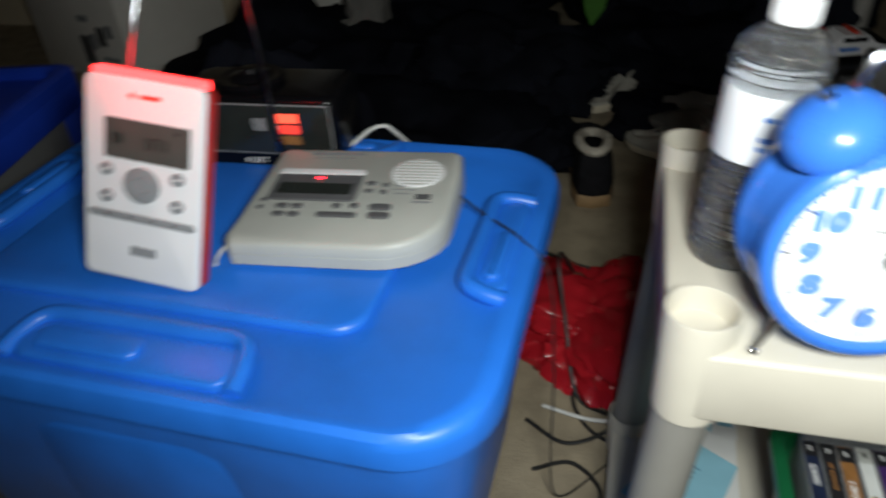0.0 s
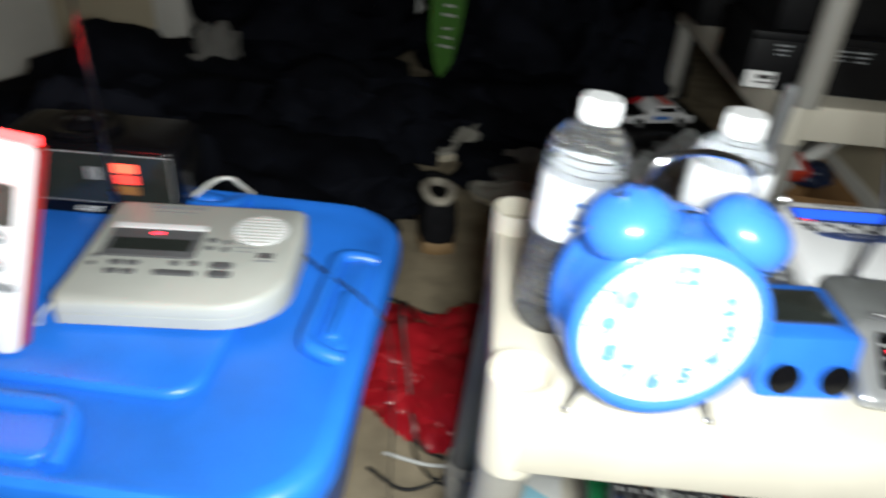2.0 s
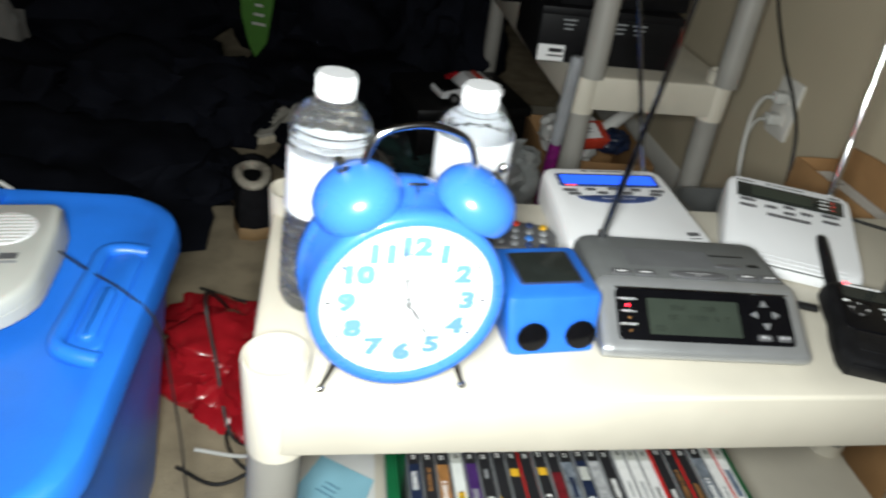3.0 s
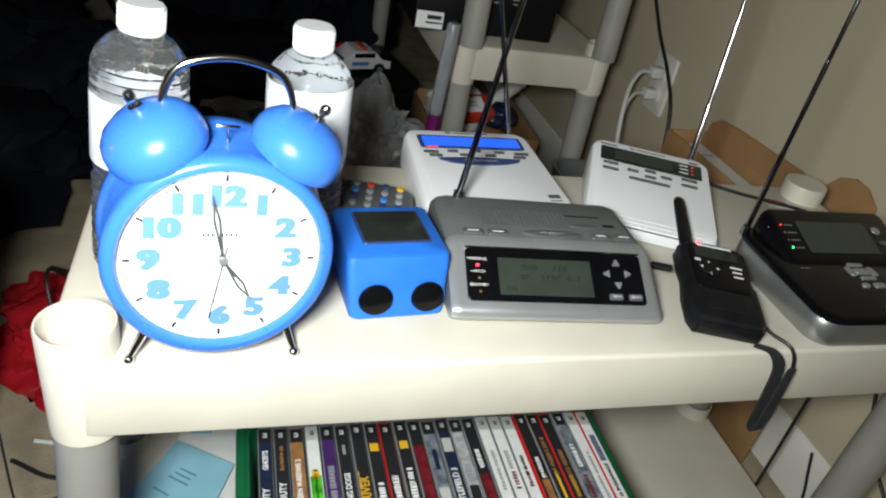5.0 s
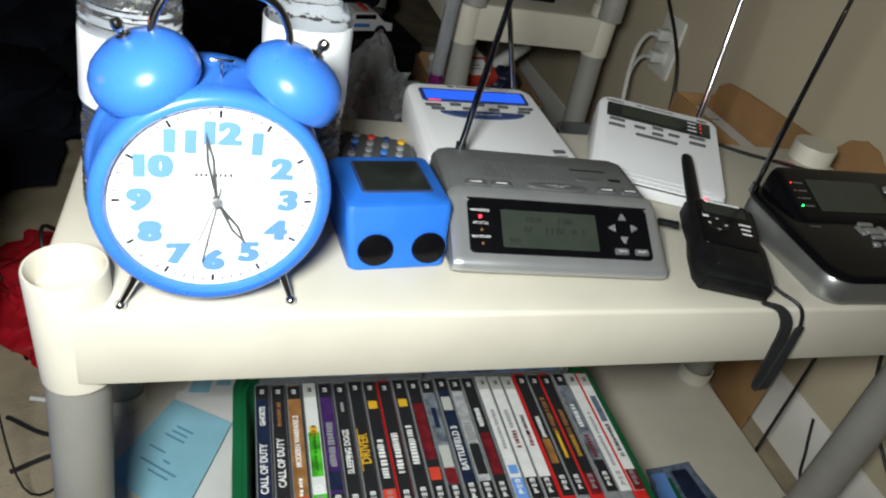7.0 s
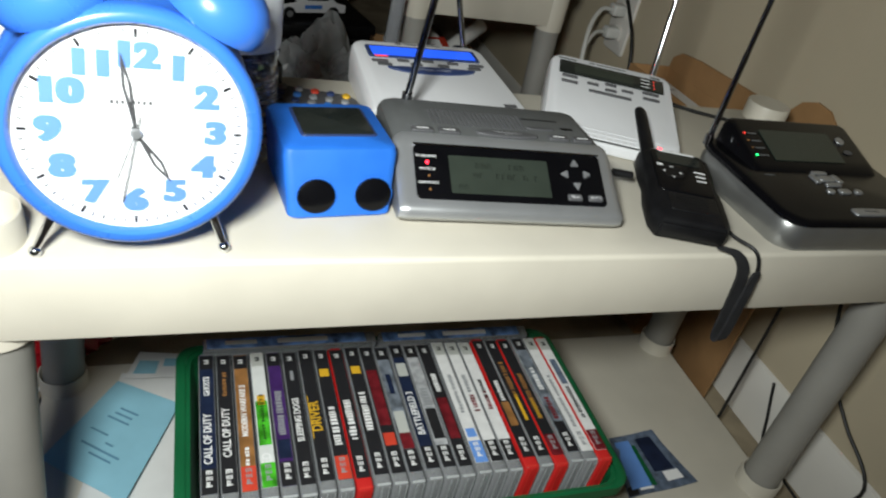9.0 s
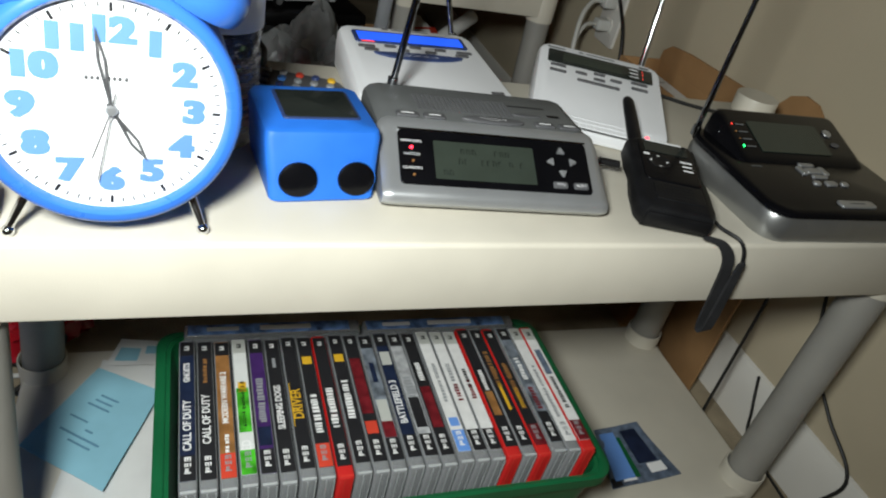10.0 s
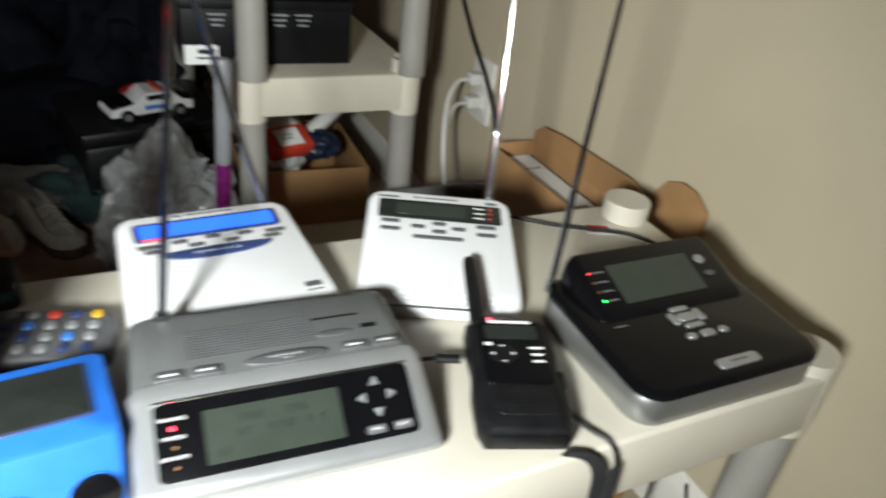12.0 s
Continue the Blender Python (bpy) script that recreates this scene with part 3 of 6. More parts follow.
def white_radio(m, style):
    """A white weather radio, a wedge whose display end is raised. Origin at the front bottom's middle."""
    lit = style == "lit"
    label = "white weather radio with a glowing blue display strip" if lit else "white weather radio with a dark display and grey buttons"
    c = thing("weather_radio", m, label, "radio", "weather radios")
    hw, D, z0, z1 = (0.072, 0.140, 0.026, 0.042) if lit else (0.0655, 0.150, 0.016, 0.052)
    bm = bmesh.new()
    def ring(k, z_front, z_back, inset):
        lip = 0.0 if lit else 0.010
        pts = rrect(2 * (hw - inset), D - lip - 2 * inset, 0.014, 5, 0, (D + lip) / 2)
        out = []
        for x, y in pts:
            f = y / D
            narrow = 1 - (0.10 if lit else 0.05) * f
            out.append((x * narrow, y, z_front + (z_back - z_front) * f))
        return out
    loft(bm, [ring(0, 0.0, 0.0, 0.004), ring(0, 0.002, 0.002, 0.001), ring(0, z0 * 0.5, z1 * 0.5, 0), ring(0, z0 - 0.005, z1 - 0.005, 0.0005), ring(0, z0 - 0.0015, z1 - 0.0015, 0.002), ring(0, z0, z1, 0.006)])
    body = part("body", bm, WHITE, c)
    slope = Matrix.Translation((0, 0, z0)) @ Matrix.Rotation(math.atan2(z1 - z0, D), 4, "X") @ pose(0, 0, 0.0002)
    if lit:
        d = part("display_frame", slab(rrect(0.108, 0.0235, 0.003, 4, 0, 0.1295), -0.0005, 0.0012, 0.0005), BLUEDARK, c, at=slope @ pose(0, -0.015, 0))
        part("display", slab(rrect(0.1000, 0.0170, 0.001, 3, 0, 0.1295), 0.001, 0.0016), BLUELCD, d, "glowing blue display", at=slope @ pose(0, -0.015, 0))
        part("red_lamp", slab(rrect(0.012, 0.0010, 0.0004, 3, -0.043, 0.1185), 0.001, 0.0018), DIMRED, d, at=slope @ pose(0, -0.015, 0))
        keys = [(-0.046, 0.110, 0.015), (-0.024, 0.112, 0.011), (0.000, 0.1135, 0.011), (0.024, 0.112, 0.011), (0.047, 0.110, 0.015), (-0.046, 0.103, 0.0), (-0.013, 0.1055, 0.011), (0.013, 0.1055, 0.011), (0.043, 0.1035, 0.013), (-0.043, 0.1035, 0.013)]
        crescent = []
        for i in range(13):
            a = radians(180 + 180 * i / 12)
            crescent.append((0.042 * math.cos(a), 0.0985 + 0.0110 * math.sin(a)))
        crescent += [(0.042 - 0.084 * i / 6, 0.0985 + 0.0022 * math.sin(math.pi * i / 6)) for i in range(1, 6)]
        s_ = part("snooze_bar", slab(crescent, 0, 0.0018, 0.0007), BLUEDARK, c, "navy crescent button", at=slope @ pose(0, -0.015, 0))
        part("button_print", words("WEATHER / SNOOZE", 0.0036, slope @ pose(0, 0.0790, 0.0019)), PRINT, s_)
        part("logo_mark", bars([(-0.020, 0.1435, 0.006, 0.0028), (0.004, 0.1435, 0.036, 0.0018)], slope @ pose(0, -0.0105, 0)), DIMGREY, c)
        part("corner_print", bars([(0.055, 0.033, 0.012, 0.006), (0.055, 0.026, 0.012, 0.0015)], slope @ pose(0, -0.012, 0)), DIMGREY, c)
    else:
        d = part("display_frame", slab(rrect(0.106, 0.0250, 0.0015, 4, 0, 0.1262), -0.0005, 0.0012, 0.0005), LCDDARK, c, at=slope)
        part("display", slab(rrect(0.060, 0.0155, 0.001, 3, -0.008, 0.1262), 0.001, 0.0016), LCD, d, at=slope)
        for k in range(3):
            part("red_lamp", lathe([(0.0007, 0.001), (0.0006, 0.0018), (0, 0.002)], 10, slope @ pose(0.043, 0.1335 - 0.0068 * k, 0)), DIMRED, d)
            part("lamp_word", bars([(0.034, 0.1335 - 0.0068 * k, 0.009, 0.0014)], slope @ pose(0, 0, 0.0013)), PRINT, d)
        keys = [(-0.042, 0.1085, 0.0155), (-0.042, 0.0980, 0.0165), (-0.019, 0.1032, 0.0115), (-0.001, 0.1085, 0.0115), (-0.001, 0.0980, 0.0115), (0.0155, 0.1032, 0.0115), (0.039, 0.1085, 0.0165), (0.039, 0.0980, 0.0165), (-0.002, 0.0895, 0.042)]
        part("logo_mark", bars([(-0.020, 0.1445, 0.005, 0.0024), (0.000, 0.1445, 0.030, 0.0018), (0.045, 0.1435, 0.010, 0.0036), (-0.045, 0.1435, 0.018, 0.0026)], slope), GREY, c)
        bm = bmesh.new()
        for i in range(14):
            for j in range(3):
                box(bm, -0.046 + i * 0.0068, -0.0408 + i * 0.0068, 0.010 + j * 0.006, 0.0135 + j * 0.006, -0.0003, 0.0003)
        tagged(part("grille", bm, WHITE, c, at=slope), kind="stuff")
        part("front_print", bars([(-0.01, 0.006, 0.075, 0.0022)], slope), GREY, c)
    for x, y, w in keys:
        if w:
            part("button", slab(rrect(w, 0.0042, 0.001, 3, x, y - (0.015 if lit else 0)), 0, 0.0016, 0.0006), DIMGREY, c, at=slope)
    if lit:
        antenna(c, (0.050, D - 0.001, z1 - 0.006), (-0.217, 0.121, 0.993), 0.42, 0.0027)
    else:
        antenna(c, (0.0447, D + 0.002, z1 - 0.012), (0.0, 0.20, 1.03), 0.40, 0.0034, metal=CHROME)
    return c


white_radio(pose(0.3988, 0.1873, SZ, 0, 0, 2.9) @ Matrix.Diagonal((1.137, 1.06, 0.968, 1)), "lit")
white_radio(pose(0.553, 0.1582, SZ, 0, 0, -23.1) @ Matrix.Diagonal((1.116, 1.026, 0.945, 1)), "plain")


def black_radio(m):
    """Black gloss weather radio on a silver base; origin at the front left bottom corner."""
    c = thing("weather_radio", m, "glossy black weather radio with silver base and raised display", "radio", "weather radios")
    W, D = 0.188, 0.150
    def ring(inset, zf, zb, r=0.022):
        return [(x, y, zf + (zb - zf) * y / D) for x, y in rrect(W - 2 * inset, D - 2 * inset, r - min(inset, r * 0.5), 6, W / 2, D / 2)]
    part("base", loft(bmesh.new(), [ring(0.001, 0, 0), ring(0, 0.002, 0.002), ring(0.0, 0.020, 0.022), ring(0.002, 0.024, 0.027)]), DULLSILVER, c, "silver lower housing")
    part("cover", loft(bmesh.new(), [ring(0.002, 0.0238, 0.0268), ring(-0.001, 0.0262, 0.0295), ring(-0.0005, 0.0285, 0.033), ring(0.002, 0.0305, 0.035), ring(0.006, 0.0315, 0.036)]), GLOSS, c, "glossy black top")
    hump = bmesh.new()
    def hring(x0, x1, y0, y1, za, zb, r=0.008):
        return [(x, y, za + (zb - za) * (y - y0) / (y1 - y0)) for x, y in rrect(x1 - x0, y1 - y0, r, 5, (x0 + x1) / 2, (y0 + y1) / 2)]
    loft(hump, [hring(0.016, 0.178, 0.080, 0.150, 0.028, 0.028), hring(0.018, 0.176, 0.082, 0.150, 0.034, 0.052), hring(0.021, 0.173, 0.085, 0.149, 0.0365, 0.057), hring(0.025, 0.169, 0.089, 0.145, 0.0385, 0.0575)])
    h = part("display_hood", hump, GLOSS, c)
    at = Matrix.Translation((0.108, 0.089, 0.0389)) @ Matrix.Rotation(math.atan2(0.019, 0.056), 4, "X")
    part("lcd", slab(rrect(0.088, 0.040, 0.001, 3, -0.014, 0.025), -0.0005, 0.0008), LCD, h, "unlit grey-green display", at=at)
    for k, (mat, y) in enumerate(((DIMRED, 0.040), (BRONZE, 0.030), (BRONZE, 0.0205), (GREENLED, 0.011))):
        part("lamp", lathe([(0.0010, 0), (0.0009, 0.0008), (0, 0.001)], 12, at @ pose(-0.078, y, 0)), mat, h)
        part("lamp_word", bars([(-0.069, y, 0.011, 0.0016)], at), GREY, h)
    part("side_button", lathe([(0.0052, 0), (0.0048, 0.001), (0, 0.0014)], 20, at @ pose(0.042, 0.036, 0)), SILVER, h)
    part("side_mark", slab(oval(0.011, 0.006, 18, 0.043, 0.020), 0, 0.0005), DIMGREY, h, at=at)
    top = Matrix.Translation((0, -0.007, 0.0315)) @ Matrix.Rotation(math.atan2(0.0045, D), 4, "X")
    for w, d, x, y in ((0.018, 0.0095, 0.096, 0.078), (0.018, 0.0050, 0.096, 0.0885), (0.018, 0.0050, 0.096, 0.0675), (0.0065, 0.014, 0.0825, 0.078), (0.0065, 0.014, 0.1095, 0.078), (0.013, 0.0075, 0.100, 0.056), (0.042, 0.0105, 0.1005, 0.0215)):
        part("button", slab(rrect(w, d, min(w, d) * 0.3, 3, x, y), -0.0005, 0.0018, 0.0008), SILVER, c, at=top)
    for x in (0.083, 0.117):
        part("button", slab(oval(0.009, 0.0075, 18, x, 0.056), -0.0005, 0.0018, 0.0008), SILVER, c, at=top)
    part("small_print", bars([(0.032, 0.083, 0.012, 0.0016)], top), GREY, c)
    part("button_print", bars([(0.1005, 0.0215, 0.018, 0.0018)], top @ pose(0, 0, 0.0018)), GREY, c)
    antenna(c, (0.003, 0.139, 0.036), (0.043, 0.036, 0.998), 0.45, 0.0029)
    return c


black_radio(pose(0.643, 0.004, SZ, 0, 0, -0.5))


def walkie_talkie(m):
    """Lying on its back; local y runs to the antenna end, z away from the shelf."""
    c = thing("walkie_talkie", m, "black handheld two-way radio lying on its back", "radio")
    def ring(k, z, inset=0.0):
        o = [(-0.026, 0.002), (0.026, 0.002), (0.030, 0.012), (0.0305, 0.040), (0.028, 0.062), (0.0295, 0.080), (0.029, 0.104), (0.022, 0.111), (0.0, 0.113), (-0.022, 0.111), (-0.029, 0.104), (-0.0295, 0.080), (-0.028, 0.062), (-0.0305, 0.040), (-0.030, 0.012)]
        return [(x * (1 - inset / 0.03), 0.057 + (y - 0.057) * (1 - inset / 0.057), z) for x, y in o]
    bm = loft(bmesh.new(), [ring(0, 0.0, 0.004), ring(0, 0.004, 0.0), ring(0, 0.022, 0.0), ring(0, 0.027, 0.002), ring(0, 0.030, 0.006)])
    part("body", bm, BLACK, c)
    part("face", slab(rrect(0.045, 0.062, 0.005, 5, 0, 0.073), 0.029, 0.0315, 0.001), GLOSS, c)
    part("screen", slab(rrect(0.036, 0.014, 0.002, 4, 0, 0.092), 0.031, 0.0322), LCDDARK, c)
    part("grille_plate", slab(rrect(0.038, 0.024, 0.003, 4, 0.002, 0.028), 0.029, 0.0312, 0.0008), BLACK, c)
    for k in range(5):
        part("grille_slot", B(-0.010, 0.014, 0.0195 + 0.004 * k, 0.021 + 0.004 * k, 0.0310, 0.0316), BLACK, c)
    for x, y, turn in ((-0.008, 0.0785, 0), (-0.008, 0.0625, 180), (-0.015, 0.0705, 90), (-0.001, 0.0705, -90)):
        part("arrow_key", loft(bmesh.new(), [[(-0.002, -0.0013, 0), (0.002, -0.0013, 0), (0, 0.0018, 0)], [(-0.0015, -0.001, 0.0006), (0.0015, -0.001, 0.0006), (0, 0.0014, 0.0006)]]), PRINT, c, at=pose(x, y, 0.0315, 0, 0, turn))
    part("pad", lathe([(0.0095, 0.0312), (0.0095, 0.0322), (0.004, 0.0318), (0, 0.0318)], 24, pose(-0.008, 0.0705, 0)), BLACK, c)
    part("key_print", bars([(0.015, 0.0765, 0.010, 0.0022), (0.015, 0.070, 0.008, 0.002), (0.015, 0.0635, 0.008, 0.002), (-0.017, 0.080, 0.005, 0.003)], pose(0, 0, 0.0315)), PRINT, c)
    part("name_bar", bars([(0.0, 0.103, 0.030, 0.0028)], pose(0, 0, 0.0315)), PRINT, c)
    part("power_lamp", lathe([(0.0016, 0.030), (0.0015, 0.032), (0, 0.0328)], 12, pose(-0.013, 0.1055, 0)), REDLED, c, "lit red lamp")
    bm = lathe([(0, 0.0), (0.0066, 0.0), (0.0062, 0.012), (0.0056, 0.062), (0.0050, 0.074), (0.0035, 0.078), (0, 0.079)], 20, Matrix.Translation((-0.0185, 0.107, 0.016)) @ Matrix.Rotation(radians(-84), 4, "X"))
    part("antenna", bm, BLACK, c, "stubby black rubber antenna")
    part("side_button", B(0.0285, 0.0325, 0.045, 0.062, 0.010, 0.020, 0.0015), BLACK, c)
    part("battery_door", B(-0.024, 0.024, 0.0005, 0.004, 0.006, 0.024, 0.001), BLACK, c)
    return c


walkie_talkie(pose(0.5524, 0.0131, SZ + 0.001, 7.5, 0, -19.1) @ Matrix.Diagonal((1.133, 1.009, 0.74, 1)))


def cord(name, pts, r, mat, label, category="cable", flat=1.0, steps=8, n=8, group=""):
    return solo(name, tube(smooth_path(pts, steps), r, n, flat=flat), mat, Matrix(), label, category, group)


def wrist_strap():
    s = thing("wrist_strap", Matrix.Translation((0.013, 0, 0)), "black woven wrist strap hanging over the shelf edge", "strap")
    part("cord", tube(smooth_path([(0.570, 0.070, SZ + 0.012), (0.585, 0.045, SZ + 0.010), (0.592, 0.020, SZ + 0.005), (0.602, 0.001, SZ + 0.003), (0.607, -0.006, SZ - 0.012), (0.610, -0.006, SZ - 0.04)], 8), 0.0017, 8), BLACK, s)
    line = smooth_path([(0.562, 0.000, SZ + 0.008), (0.578, -0.005, SZ + 0.004), (0.590, -0.0075, SZ - 0.012), (0.594, -0.008, SZ - 0.040), (0.596, -0.009, SZ - 0.078), (0.597, -0.012, SZ - 0.086), (0.598, -0.015, SZ - 0.078), (0.600, -0.013, SZ - 0.040), (0.603, -0.010, SZ - 0.012)], 8)
    bm = bmesh.new()
    rings = []
    for k, p in enumerate(line):
        half = 0.0032 + 0.0026 * math.sin(math.pi * k / (len(line) - 1)) ** 0.6
        rings.append([p + Vector((dx * half, dy * 0.0012, 0.25 * dx * half)) for dx, dy in ((-1, -1), (1, -1), (1, 1), (-1, 1))])
    loft(bm, rings)
    part("loop", bm, STRAP, s, "flat black woven loop")


STRAP = material("black_webbing", (0.014, 0.014, 0.016), 0.8, scale=90, vary=0.4, bump=0.5, fine=900)
wrist_strap()


def bottle(m, h, lo=0.092, hi=0.142):
    """A ribbed clear half-litre bottle of water."""
    c = thing("water_bottle", m, "clear ribbed plastic water bottle with white label and cap", "bottle", "water bottles")
    k = h / 0.205
    prof = [(0, 0.004), (0.02, 0.001), (0.029, 0.001), (0.0315, 0.006)]
    z = 0.012
    while z < 0.080:
        prof += [(0.0322, z), (0.0322, z + 0.004), (0.0302, z + 0.006), (0.0302, z + 0.008)]
        z += 0.010
    prof += [(0.0322, 0.092), (0.0322, 0.140)]
    z = 0.144
    while z < 0.160:
        prof += [(0.0325, z), (0.0325, z + 0.003), (0.0308, z + 0.005)]
        z += 0.0065
    prof += [(0.0318, 0.164), (0.029, 0.172), (0.022, 0.180), (0.0145, 0.185), (0.0125, 0.188), (0.0125, 0.196), (0, 0.197)]
    part("body", lathe([(r, z * k) for r, z in prof], 40), WATER, c)
    lab = part("label_band", lathe([(0.0326, lo * k), (0.0329, (lo + 0.001) * k), (0.0329, hi * k), (0.0326, (hi + 0.001) * k)], 40), LABELPAPER, c, "white wrap label")
    bm = bmesh.new()
    for j, zz in enumerate((0.106, 0.113, 0.128)):
        for i in range(5 if j < 2 else 8):
            box(bm, -0.002, 0.002, -0.0334, -0.0328, (zz - 0.0018) * k, (zz + 0.0018) * k, at=Matrix.Rotation(radians(-30 + i * 8.5), 4, "Z"))
    part("label_print", bm, LABELBLUE, lab)
    prof = [(0.0146, 0.186), (0.0150, 0.187), (0.0150, 0.2035), (0.0138, 0.205), (0, 0.205)]
    cap = part("cap", lathe([(r, z * k) for r, z in prof], 40), WHITE, c, "white screw cap")
    bm = bmesh.new()
    for i in range(36):
        box(bm, -0.0005, 0.0005, 0.0148, 0.0154, 0.188 * k, 0.202 * k, at=Matrix.Rotation(2 * math.pi * i / 36, 4, "Z"))
    tagged(part("cap_ribs", bm, WHITE, cap), kind="stuff")
    return c


bottle(pose(0.066, 0.127, SZ + 0.0018, 0, 4, 20), 0.205)
bottle(pose(0.1945, 0.150, SZ, 0, 0, -10) @ Matrix.Diagonal((1, 1, 0.965, 1)), 0.205, 0.098, 0.163)


def blue_tote(m):
    """A storage tote with its lid on; origin under the middle of its base."""
    t = thing("storage_tote", m, "bright blue plastic storage tote with its lid on", "storage bin")
    w, d, h = 0.645, 0.466, 0.398
    bm = bmesh.new()
    ring = lambda k, z, r=0.06: [(x, y, z) for x, y in rrect(w * k, d * (k - 0.01), r, 8)]
    loft(bm, [ring(0.80, 0.0), ring(0.82, 0.006), ring(0.955, h - 0.035), ring(0.955, h - 0.01)])
    body = part("body", bm, BIN, t)
    lid = part("lid", loft(bmesh.new(), [ring(0.975, h - 0.034, 0.075), ring(1.0, h - 0.032, 0.08), ring(1.0, h - 0.014, 0.08), ring(0.99, h - 0.006, 0.078), ring(0.965, h - 0.002, 0.07), ring(0.93, h - 0.003, 0.065), ring(0.90, h - 0.008, 0.06)]), BIN, t)
    panel = slab(rrect(0.41, 0.285, 0.03, 6, -0.010, 0.014), h - 0.010, h + 0.001, 0.006)
    part("raised_panel", panel, BIN, lid)
    # moulded grips: a horseshoe ridge that opens to the rim, with a lower step inside it
    for cx, cy, ww, dd, turn in ((0.012, -0.182, 0.220, 0.052, 0), (0.008, 0.188, 0.220, 0.042, 180), (-0.272, 0.030, 0.165, 0.038, -90), (0.282, 0.024, 0.165, 0.038, 90)):
        at = pose(cx, cy, h, 0, 0, turn)
        half = ww / 2
        arc = smooth_path([(-half, -dd * 0.55, -0.003), (-half * 0.97, 0, 0.001), (-half * 0.84, dd * 0.40, 0.003), (-half * 0.4, dd * 0.46, 0.003), (half * 0.4, dd * 0.46, 0.003), (half * 0.84, dd * 0.44, 0.003), (half * 0.97, 0, 0.001), (half, -dd * 0.55, -0.003)], 6)
        ridge = part("grip_ridge", tube(arc, 0.0080, 14), BIN, lid, at=at)
        part("grip_plate", slab(rrect(ww * 0.92, dd * 0.95, 0.014, 5, 0, -dd * 0.06), -0.010, 0.0015, 0.003), BIN, ridge, at=at)
        step = slab(rrect(ww * 0.46, dd * 0.46, 0.010, 5, -ww * 0.16, -dd * 0.12), 0.0, 0.0075, 0.004)
        part("grip_step", step, BIN, ridge, at=at)
    arch = [(-0.10, 0.30), (-0.095, 0.318), (-0.07, 0.33), (0.07, 0.33), (0.095, 0.318), (0.10, 0.30), (0.115, 0.10), (-0.115, 0.10)]
    bm = bmesh.new()
    yy = lambda z: -(d * (0.79 + 0.135 * z / h)) / 2 - 0.0045
    loft(bm, [[(x, yy(z) + 0.012, z) for x, z in arch], [(x, yy(z), z) for x, z in arch], [(x * 0.95, yy(z) - 0.003, 0.2 + (z - 0.2) * 0.95) for x, z in arch]])
    part("front_relief", bm, BIN, body)
    return t


TZ = 0.398
blue_tote(pose(-0.413, 0.157, 0.0, 0, 0, -1.5))


